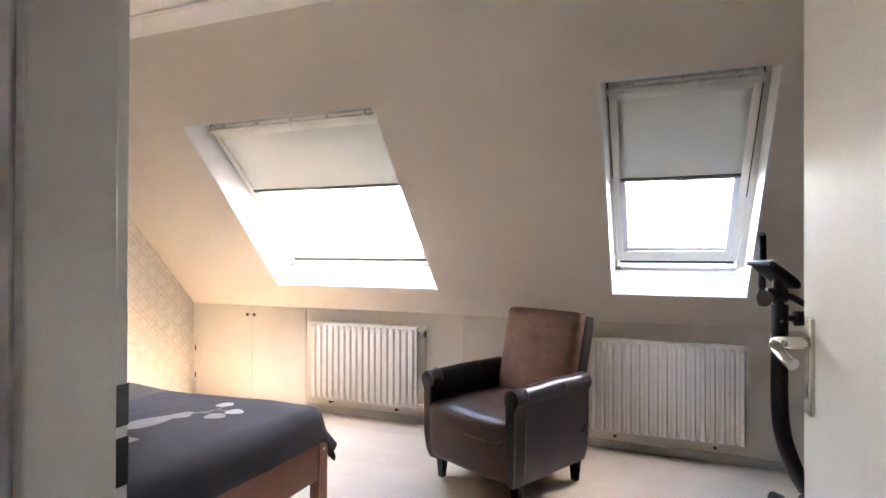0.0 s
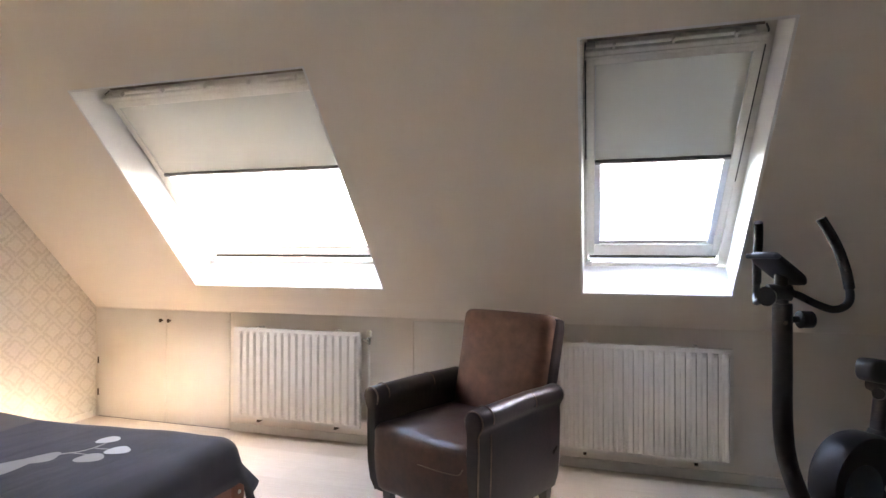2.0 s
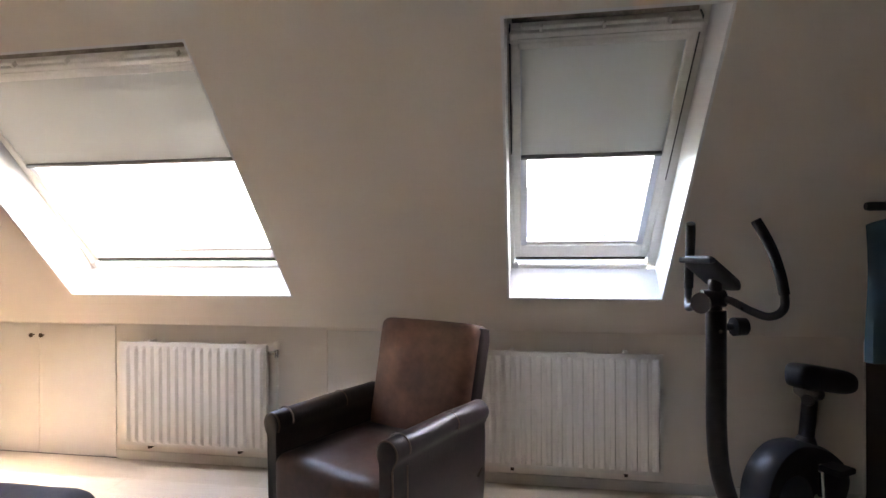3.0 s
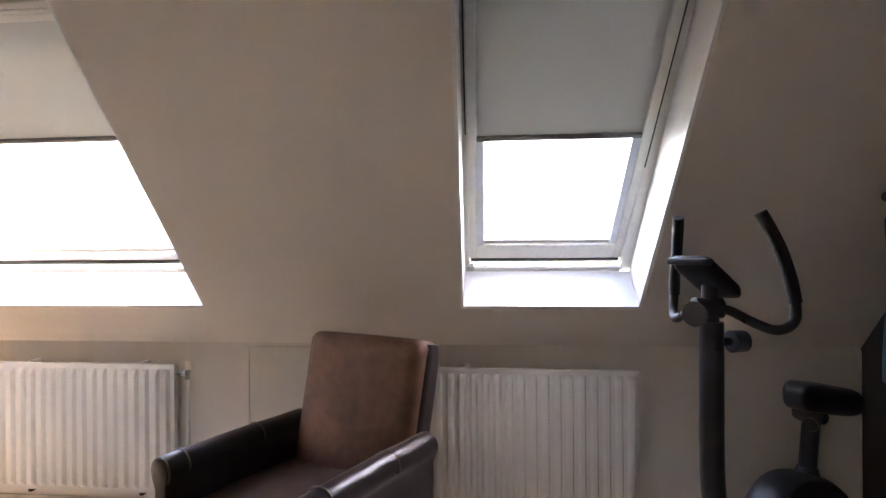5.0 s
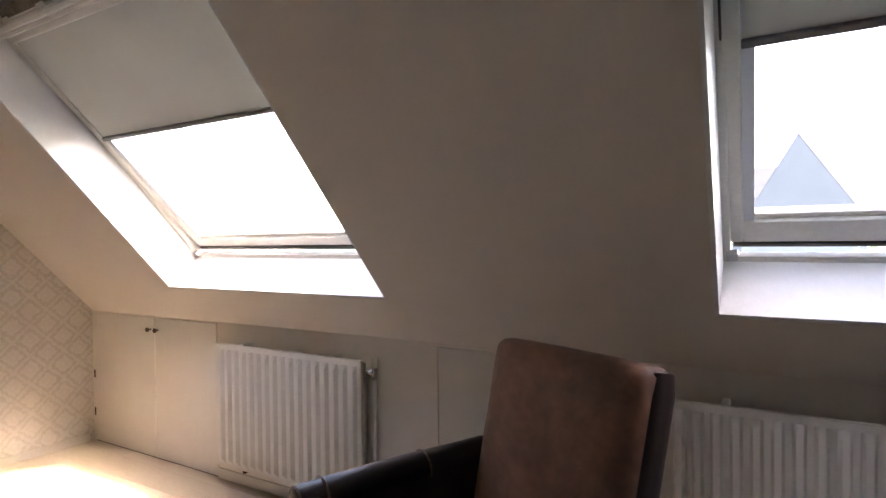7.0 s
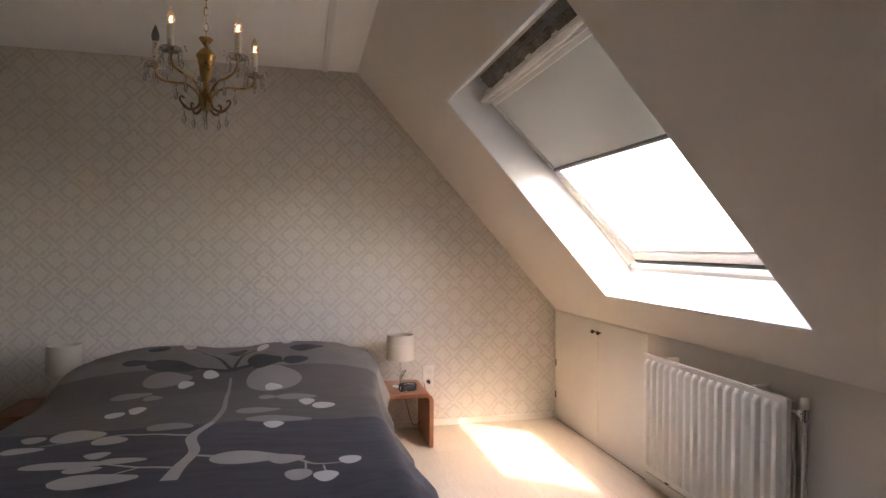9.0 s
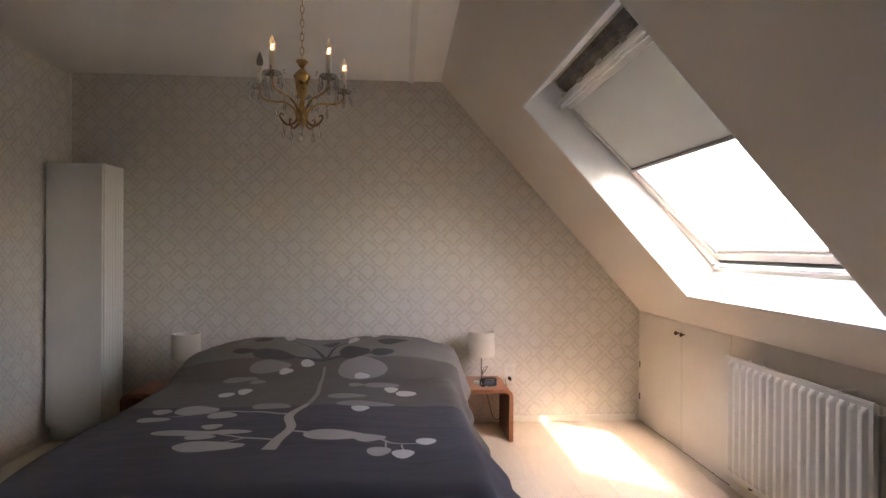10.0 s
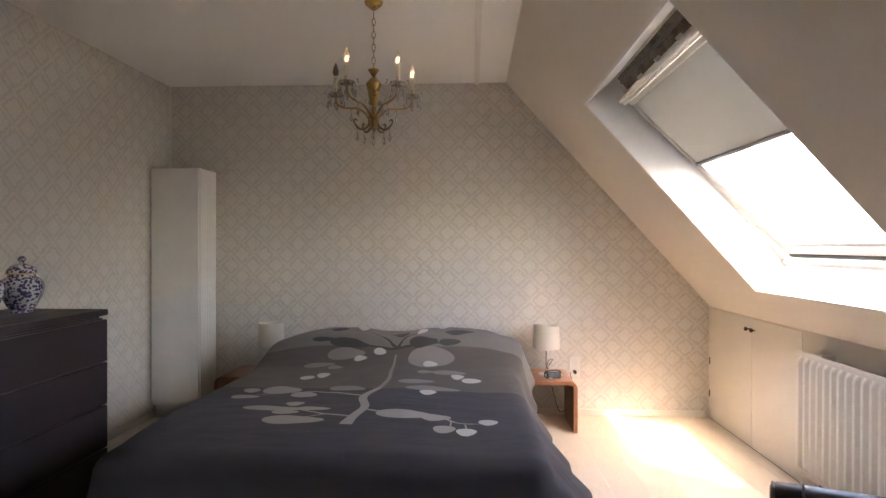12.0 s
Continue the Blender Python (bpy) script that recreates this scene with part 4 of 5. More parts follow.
socket = thing("wall_socket", (WEST, 3.630, 0.362), 0, "white double wall socket with a plug in it", "socket")
part("plate", boxed((0.0005, -0.040, -0.075), (0.012, 0.040, 0.075), None, 0.004), PLASTIC, socket)
for z in (-0.034, 0.036):
    well = bmesh.new()
    lathe(well, [(0.026, 0.0), (0.026, 0.004), (0.021, 0.004), (0.020, 0.001)], sides=20)
    for v in well.verts:
        v.co = Vector((0.0115 + v.co.z, v.co.x, z + v.co.y))
    part("well", well, FRAME, socket, "", True)
plug = bmesh.new()
tube(plug, [(0.012, 0, -0.034), (0.040, 0, -0.034), (0.052, 0, -0.042)], [0.013, 0.012, 0.006], 12)
part("plug", plug, RUBBER, socket, "black plug", True)
cable = thing("lamp_cable", (0, 0, 0), 0, "thin black lamp cable from socket to nightstand", "cable")
part("cord", tubed(smooth_path([(-3.69, 3.59, 0.330), (-3.66, 3.60, 0.24), (-3.60, 3.56, 0.10), (-3.62, 3.50, 0.06), (-3.66, 3.46, 0.20), (-3.69, 3.43, 0.33), (-3.685, 3.42, 0.365)], 8), 0.0028, 6), RUBBER, cable, "", True)
part("cord", tubed(smooth_path([(-3.685, 3.42, 0.365), (-3.63, 3.45, 0.435), (-3.55, 3.41, 0.44), (-3.50, 3.385, 0.38), (-3.49, 3.375, 0.358)], 8), 0.0026, 6), RUBBER, cable, "", True)

# ---- tall cabinet ----
cab = thing("tall_cabinet", (0, 0, 0), 0, "tall narrow white wooden cabinet in the corner", "cabinet")
CX0, CX1, CY0, CY1, CZ = WEST + 0.016, -3.442, SOUTH + 0.016, 0.870, 1.838
body = part("body", boxed((CX0, CY0, 0.10), (CX1 - 0.021, CY1, CZ), None, 0.002), WHITE, cab)
part("door", boxed((CX1 - 0.018, CY0 + 0.003, 0.125), (CX1, CY1 - 0.003, CZ - 0.004), None, 0.002), WHITE, cab)
part("plinth", boxed((CX0, CY0 + 0.01, 0.0), (CX1 - 0.045, CY1 - 0.008, 0.10), None, 0.002), WHITE, cab)
for k in range(7):
    x = CX0 + 0.012 + k * 0.036
    part("side_board", boxed((x, CY1 - 0.001, 0.12), (x + 0.033, CY1 + 0.0035, CZ - 0.02), None, 0.0015, 1), WHITE, cab)

# ---- chest of drawers and jars ----
chest = thing("chest_of_drawers", (0, 0, 0), 0, "black-brown veneered chest of drawers against the wallpaper", "chest of drawers")
DX0, DX1, DY0, DY1, DZ = -2.196, -1.38, SOUTH + 0.014, 1.010, 0.950
part("body", boxed((DX0 + 0.004, DY0, 0.0), (DX1 - 0.004, DY1 - 0.022, DZ - 0.045), None, 0.003), BLACKBROWN, chest)
part("top", boxed((DX0, DY0, DZ - 0.030), (DX1, DY1 + 0.004, DZ), None, 0.004), BLACKBROWN, chest)
part("neck", boxed((DX0 + 0.02, DY0 + 0.01, DZ - 0.046), (DX1 - 0.02, DY1 - 0.03, DZ - 0.029)), BLACKBROWN, chest)
for k in range(4):
    z = 0.035 + k * 0.2175
    d = part("drawer", boxed((DX0, DY1 - 0.020, z), (DX1, DY1, z + 0.2105), None, 0.004), BLACKBROWN, chest)


def ginger_jar(x, y, turn):
    j = thing("ginger_jar", (x, y, DZ), turn, "lidded white porcelain jar painted with dark blue blossoms", "jar", "jars on the chest of drawers")
    part("jar", lathed([(0.048, 0), (0.050, 0.004), (0.047, 0.012), (0.062, 0.035), (0.082, 0.075), (0.092, 0.110), (0.091, 0.135), (0.078, 0.160), (0.058, 0.172), (0.056, 0.182), (0.06, 0.185)], sides=32), PORCELAIN, j, "", True)
    part("lid", lathed([(0.062, 0.1855), (0.064, 0.190), (0.061, 0.205), (0.045, 0.222), (0.022, 0.231), (0.010, 0.235), (0.009, 0.242), (0.017, 0.250), (0.018, 0.260), (0.010, 0.269), (0.002, 0.271)], sides=32), PORCELAIN, j, "domed lid with knob", True)
    part("rim", lathed([(0.060, 0.1835), (0.067, 0.1845), (0.067, 0.189), (0.062, 0.190)], sides=32), BRASS, j, "gilt rim", True)


ginger_jar(-2.035, 0.690, 0)
ginger_jar(-1.850, 0.645, 80)


# ---- armchair ----
chair = thing("armchair", (-0.630, 3.890, 0), -25.0, "worn brown leather club armchair with rolled arms", "armchair")
chair.scale = (1.04, 1.04, 1.0)
back_tilt = radians(13)


def lean(x, y, z):
    """Leans the back: y in its thickness, z up from the seat."""
    u = z - 0.36
    return (x * (1 + 0.10 * u), 0.235 + (y) * math.cos(back_tilt) + u * math.sin(back_tilt), 0.36 + u * math.cos(back_tilt) - y * math.sin(back_tilt))




def seat_block():
    """Cushion and front in one cover: rounded over the front edge and drawn in towards the feet."""
    bm = soft_box((-0.288, -0.345, 0.115), (0.288, 0.25, 0.440), 0.042, 14, None, (0, 0.010, 0.026))
    for v in bm.verts:
        t = max(0.0, (0.30 - v.co.z) / 0.185)
        if v.co.y < -0.2:
            v.co.y += 0.030 * t * t
            v.co.y += 0.006 * noise.noise(Vector((v.co.x * 9, 2.0, v.co.z * 5)))
        v.co.z += 0.010 * noise.noise(Vector((v.co.x * 5, v.co.y * 5, 4.0))) * (v.co.z > 0.3)
    return bm


part("seat_cushion", seat_block(), LEATHER, chair, "creased brown leather seat rounding down into the front", True)
part("base", soft_box((-0.275, -0.27, 0.115), (0.275, 0.27, 0.33), 0.03, 5), LEATHER, chair, "", True)


def tufted():
    bm = soft_box((-0.254, -0.075, 0.33), (0.254, 0.075, 0.940), 0.040, 16, None, (0, 0.020, 0.004))
    for v in bm.verts:
        if v.co.y < 0:
            for cx, cz in ((-0.025, 0.715), (0.045, 0.705)):
                v.co.y += 0.020 * math.exp(-((v.co.x - cx) / 0.022) ** 2 - ((v.co.z - cz) / 0.055) ** 2)
        v.co.y += 0.006 * noise.noise(v.co * 7.0)
        v.co = Vector(lean(*v.co))
    return bm


part("backrest", tufted(), LEATHER_BACK, chair, "rubbed lighter leather back with two dents", True)
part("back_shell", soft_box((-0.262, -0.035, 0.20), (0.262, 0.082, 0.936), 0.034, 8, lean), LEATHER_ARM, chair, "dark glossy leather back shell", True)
ARM = [(0.250, 0.115), (0.257, 0.30), (0.262, 0.46), (0.262, 0.505)]
ARM += [(0.298 + 0.047 * math.cos(a), 0.560 + 0.047 * math.sin(a)) for a in np.linspace(math.pi * 1.20, -0.75, 16)]
ARM += [(0.322, 0.505), (0.324, 0.45), (0.320, 0.26), (0.312, 0.17), (0.294, 0.115)]
for s in (-1, 1):
    bm = bmesh.new()
    rings = []
    for y, g in ((-0.338, 0.80), (-0.333, 0.93), (-0.322, 1.0), (-0.20, 1.0), (-0.05, 1.0), (0.05, 1.0), (0.18, 1.0), (0.268, 1.0), (0.280, 0.965), (0.286, 0.88)):
        sag = 0.008 * math.sin((y + 0.34) * 4.2) + 0.004 * noise.noise(Vector((y * 9, s, 0)))
        rings.append([bm.verts.new((s * (0.295 + (x - 0.295) * g), y + 0.022 * max(0.0, (0.26 - z) / 0.145) ** 2 * (y < -0.3), 0.33 + (z - 0.33) * (1 - (1 - g) * 0.25) + sag * (z > 0.4))) for x, z in ARM])
    k = len(ARM)
    for r0, r1 in zip(rings, rings[1:]):
        for i in range(k):
            bm.faces.new((r0[i], r0[(i + 1) % k], r1[(i + 1) % k], r1[i]))
    bm.faces.new(rings[0])
    bm.faces.new(rings[-1][::-1])
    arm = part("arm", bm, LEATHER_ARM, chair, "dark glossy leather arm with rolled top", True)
    part("piping", tubed([(s * (0.295 + (x - 0.295) * 0.96), -0.331 + 0.022 * max(0.0, (0.26 - z) / 0.145) ** 2, 0.33 + (z - 0.33) * 0.99) for x, z in ARM[4:]], 0.0038, 6), SEAM, arm, "stitched seam", True)
    part("piping", tubed([(s * (0.298 + 0.0475 * math.cos(a)), -0.262, 0.566 + 0.0475 * math.sin(a)) for a in np.linspace(-0.4, math.pi + 0.3, 18)], 0.0035, 6), SEAM, arm, "stitched seam", True)
    part("piping", tubed([(s * (0.298 + 0.0475 * math.cos(a)), 0.045, 0.568 + 0.0475 * math.sin(a)) for a in np.linspace(-0.4, math.pi + 0.3, 18)], 0.003, 6), SEAM, arm, "stitched seam", True)
    part("piping", tubed(smooth_path([(s * 0.3255, -0.255, 0.50), (s * 0.3265, -0.255, 0.42), (s * 0.323, -0.255, 0.28), (s * 0.314, -0.252, 0.17)], 5), 0.0028, 6), SEAM, arm, "stitched seam", True)
    for y in (-0.25, 0.24):
        part("leg", prism([(-0.024, 0.118), (0.024, 0.118), (0.016, 0.0), (-0.016, 0.0)], -0.022, 0.022, lambda u, v, w, s=s, y=y: (s * 0.265 + u, y + w * (0.65 + 0.35 * v / 0.118), v)), DARKWOOD, chair, "short black tapered leg")
part("seat_piping", tubed(smooth_path([(0.02, -0.359, 0.330), (0.10, -0.357, 0.329), (0.17, -0.355, 0.331), (0.235, -0.351, 0.338), (0.258, -0.348, 0.365)], 6), 0.0022, 6), SEAM, chair, "stitched seam", True)

# ---- exercise bike ----
bike = thing("exercise_bike", (0.703, 3.83, 0), 36.0, "black exercise bike with looped handlebar beside the radiator", "exercise bike")
part("post", tubed(smooth_path([(0.0, 0, 1.04), (0.0, 0, 0.80), (0.0, 0, 0.58), (0.02, 0, 0.42), (0.085, 0, 0.26), (0.15, 0, 0.16)], 6), 0.037, 18), BLACKPAINT, bike, "", True)
part("inner_post", tubed([(-0.004, 0, 1.03), (-0.004, 0, 1.17)], 0.026, 14), BLACKPAINT, bike, "", True)
bolt = bmesh.new()
tube(bolt, [(-0.020, -0.028, 0.966), (-0.028, -0.041, 0.966)], 0.008, 8)
part("bolt", bolt, NICKEL, bike, "shiny bolt", True)
part("height_knob", tubed([(0.030, -0.01, 0.975), (0.062, -0.022, 0.975), (0.066, -0.024, 0.975), (0.112, -0.040, 0.975)], [0.014, 0.014, 0.036, 0.034], 16), BLACK, bike, "round height knob", True)
part("clamp", tubed([(-0.055, 0.02, 1.085), (0.02, -0.02, 1.085)], 0.034, 14), BLACK, bike, "", True)
part("tension_knob", tubed([(-0.098, -0.010, 1.072), (-0.084, -0.008, 1.072), (-0.055, -0.004, 1.080)], [0.040, 0.036, 0.016], 16), BLACK, bike, "ribbed round knob", True)
bar = bmesh.new()
for s in (-1, 1):
    tube(bar, smooth_path([(0.0, s * 0.0, 1.085), (0.010, s * 0.055, 1.080), (0.030, s * 0.120, 1.048), (0.055, s * 0.172, 1.030), (0.085, s * 0.203, 1.050), (0.095, s * 0.207, 1.10), (0.080, s * 0.188, 1.22)], 7), 0.0150, 12)
part("handlebar", bar, BLACKPAINT, bike, "", True)
for s in (-1, 1):
    part("grip", tubed(smooth_path([(0.095, s * 0.206, 1.11), (0.087, s * 0.197, 1.18), (0.072, s * 0.178, 1.265), (0.050, s * 0.156, 1.335), (0.032, s * 0.141, 1.378)], 6), 0.0185, 14), FOAM, bike, "black foam grip", True)
console = part("console", soft_box((-0.105, -0.068, 1.165), (0.065, 0.068, 1.212), 0.020, 7, lambda x, y, z: (x, y, z - 0.62 * (x + 0.03)), (0, 0, 0.006)), BLACK, bike, "", True)
part("console_lip", boxed((-0.122, -0.070, 1.222), (-0.088, 0.070, 1.244), None, 0.006), BLUEGREY, console, "grey upper edge")
shell = bmesh.new()
prof = []
for k in range(40):
    a = 2 * math.pi * k / 40
    r = 0.225 if math.cos(a) < 0.2 else 0.225 + 0.16 * (math.cos(a) - 0.2)
    prof.append((0.43 + r * math.cos(a), 0.262 + 0.212 * math.sin(a)))
rings = []
for w, g in ((-0.075, 0.82), (-0.062, 0.95), (-0.035, 1.0), (0.035, 1.0), (0.062, 0.95), (0.075, 0.82)):
    rings.append([shell.verts.new((0.43 + (u - 0.43) * g, w, 0.245 + (v - 0.245) * g)) for u, v in prof])
for a, b in zip(rings, rings[1:]):
    for k in range(40):
        shell.faces.new((a[k], a[(k + 1) % 40], b[(k + 1) % 40], b[k]))
shell.faces.new(rings[0][::-1])
shell.faces.new(rings[-1])
cover_b = part("flywheel_cover", shell, BLACK, bike, "rounded black flywheel cover", True)
for s in (-1, 1):
    # Disc whose blue-grey colour stands in for a bluish reflection on the cover.
    disc = bmesh.new()
    lathe(disc, [(0.115, 0), (0.115, 0.004), (0.095, 0.009), (0.03, 0.011)], sides=28)
    for v in disc.verts:
        v.co = Vector((0.36 + v.co.x, s * (0.0755 + v.co.z), 0.25 + v.co.y))
    part("sheen_disc", disc, BLUEGREY, cover_b, "disc tinted blue-grey as a reflection", True)
    crank = bmesh.new()
    tube(crank, [(0.50, s * 0.07, 0.25), (0.50, s * 0.115, 0.25)], 0.014, 10)
    tube(crank, [(0.50, s * 0.105, 0.25), (0.50 + 0.02 * s, s * 0.110, 0.25 - s * 0.150)], 0.011, 10)
    part("crank", crank, NICKEL, bike, "steel crank", True)
    part("pedal", boxed((0.455 + 0.02 * s, s * 0.165 - 0.045, 0.238 - s * 0.150), (0.555 + 0.02 * s, s * 0.165 + 0.045, 0.262 - s * 0.150), None, 0.006), BLACK, bike)
part("seat_post", tubed([(0.545, 0, 0.38), (0.600, 0, 0.70)], 0.030, 14), BLACKPAINT, bike, "", True)
part("seat_slider", boxed((0.53, -0.022, 0.680), (0.70, 0.022, 0.708), None, 0.006), BLACKPAINT, bike)
part("seat_clamp", tubed([(0.575, -0.055, 0.655), (0.580, -0.02, 0.660), (0.582, 0.02, 0.660), (0.575, 0.055, 0.655)], [0.020, 0.038, 0.038, 0.020], 14), BLACK, bike, "", True)
part("post_collar", tubed([(0.548, 0, 0.40), (0.556, 0, 0.445), (0.560, 0, 0.47)], [0.048, 0.043, 0.034], 14), BLACK, bike, "", True)
part("seat_knob", tubed([(0.575, -0.01, 0.625), (0.545, -0.02, 0.632), (0.52, -0.03, 0.638)], [0.010, 0.026, 0.024], 14), BLACK, bike, "", True)


def saddle_shape():
    bm = soft_box((0.47, -0.115, 0.678), (0.76, 0.115, 0.775), 0.042, 9, None, (0, 0, 0.006))
    for v in bm.verts:
        t = (v.co.x - 0.47) / 0.29
        v.co.y *= 0.36 + 0.70 * t ** 0.8 if t > 0 else 0.36
        v.co.z += 0.012 * math.cos(3 * t) - 0.02 * t
    return bm


part("saddle", saddle_shape(), BLACK, bike, "wide padded black saddle", True)
for x, half in ((0.16, 0.20), (0.80, 0.22)):
    foot_bar = part("floor_bar", tubed([(x, -half, 0.030), (x, half, 0.030)], 0.028, 14), BLACKPAINT, bike, "", True)
    for s in (-1, 1):
        part("end_cap", tubed([(x, s * (half - 0.045), 0.031), (x, s * (half + 0.010), 0.031)], [0.031, 0.029], 14), RUBBER, foot_bar, "", True)
part("frame_beam", tubed([(0.14, 0, 0.10), (0.30, 0, 0.085), (0.80, 0, 0.075)], 0.032, 12), BLACKPAINT, bike, "", True)

# ---- clothes hanging beside the end wall ----
rail = thing("clothes_rail", (0, 0, 0), 0, "short black metal clothes rail fixed to the dark end wall", "clothes rail")
part("bar", tubed([(1.235, 3.86, 1.430), (1.245, 3.86, 1.430), (EAST + 0.002, 3.86, 1.430)], [0.014, 0.017, 0.017], 12), BLACKPAINT, rail, "", True)
part("wall_plate", boxed((EAST - 0.008, 3.80, 1.38), (EAST + 0.001, 3.92, 1.48), None, 0.003), BLACKPAINT, rail)
garment = thing("hanging_shirt", (0, 0, 0), 0, "dark teal cotton shirt hanging from the black rail", "shirt")
bm = bmesh.new()
nu, nv = 26, 20
sheets = []
for side in (-1, 1):
    sheet = []
    for j in range(nv):
        g = j / (nv - 1)
        row = []
        for i in range(nu):
            u = i / (nu - 1)
            z = 1.395 - 0.545 * g - 0.035 * (1 - g) * (2 * u - 1) ** 2
            edge = math.sin(math.pi * u) ** 0.4
            y = 3.86 + side * edge * (0.028 + 0.026 * g + 0.012 * math.sin(u * 19 + 1.3 * g) * (0.3 + g))
            row.append(bm.verts.new((1.235 + 0.37 * u + 0.006 * math.sin(g * 5), y, z)))
        sheet.append(row)
    sheets.append(sheet)
    for r0, r1 in zip(sheet, sheet[1:]):
        for k in range(nu - 1):
            bm.faces.new((r0[k], r0[k + 1], r1[k + 1], r1[k]))
for k in (0, nv - 1):
    for i in range(nu - 1):
        bm.faces.new((sheets[0][k][i], sheets[0][k][i + 1], sheets[1][k][i + 1], sheets[1][k][i]))
bmesh.ops.remove_doubles(bm, verts=bm.verts[:], dist=0.0005)
part("cloth", bm, TEAL, garment, "", True)
hook = bmesh.new()
tube(hook, smooth_path([(1.42, 3.86, 1.385), (1.42, 3.86, 1.415), (1.42, 3.884, 1.432), (1.42, 3.862, 1.4505), (1.42, 3.842, 1.436)], 6), 0.0022, 6)
part("hanger_hook", hook, NICKEL, garment, "steel hanger hook", True)

# ---- chandelier ----
CHX, CHY, CHS = -2.279, 2.355, 0.976
CH_TOP = (TOP - 0.0306) / CHS        # the ceiling, in the chandelier's own measure
ch = thing("chandelier", (CHX, CHY, 0.0306), 7.6, "brass five-arm candle chandelier hung with crystal drops", "chandelier")
ch.scale = (CHS, CHS, CHS)
part("urn", lathed([(0.004, 2.155), (0.022, 2.140), (0.036, 2.122), (0.041, 2.112), (0.036, 2.104), (0.029, 2.07), (0.024, 2.035), (0.017, 2.012), (0.008, 2.004), (0.012, 1.995), (0.012, 1.985)][::-1], sides=24), BRASS, ch, "turned brass urn", True)
part("crown", lathed([(0.006, 2.152), (0.024, 2.178), (0.030, 2.186), (0.028, 2.190), (0.010, 2.180), (0.005, 2.188)], sides=20), BRASS, ch, "", True)
part("hub", lathed([(0.003, 1.862), (0.010, 1.872), (0.020, 1.892), (0.030, 1.915), (0.030, 1.940), (0.022, 1.962), (0.013, 1.972), (0.012, 1.990)], sides=20), BRASS, ch, "", True)
z = 2.186
k = 0
while z < CH_TOP - 0.055:
    link = [(0.0085 * math.cos(a), 0, z + 0.018 + 0.020 * math.sin(a)) for a in np.linspace(0, 2 * math.pi, 15)]
    if k % 2:
        link = [(0, x, zz) for x, _, zz in link]
    part("chain_link", tubed(link, 0.0019, 6), BRASS, ch, "", True)
    z += 0.0335
    k += 1
part("ceiling_rose", lathed([(0.006, CH_TOP - 0.045), (0.020, CH_TOP - 0.035), (0.045, CH_TOP - 0.012), (0.048, CH_TOP - 0.0005)], sides=24), BRASS, ch, "", True)


def crystal_drop(parent, x, y, z, length=0.045, r=0.008):
    bm = bmesh.new()
    lathe(bm, [(0.0006, 0), (r, -length * 0.62), (r * 0.75, -length * 0.85), (0.0008, -length)], (x, y, z), 6)
    part("crystal_drop", bm, CRYSTAL, parent)


def crystal_bead(parent, x, y, z, r=0.0055):
    bm = bmesh.new()
    lathe(bm, [(0.0006, -r), (r * 0.8, -r * 0.5), (r, 0), (r * 0.8, r * 0.5), (0.0006, r)], (x, y, z), 6)
    part("crystal_bead", bm, CRYSTAL, parent)


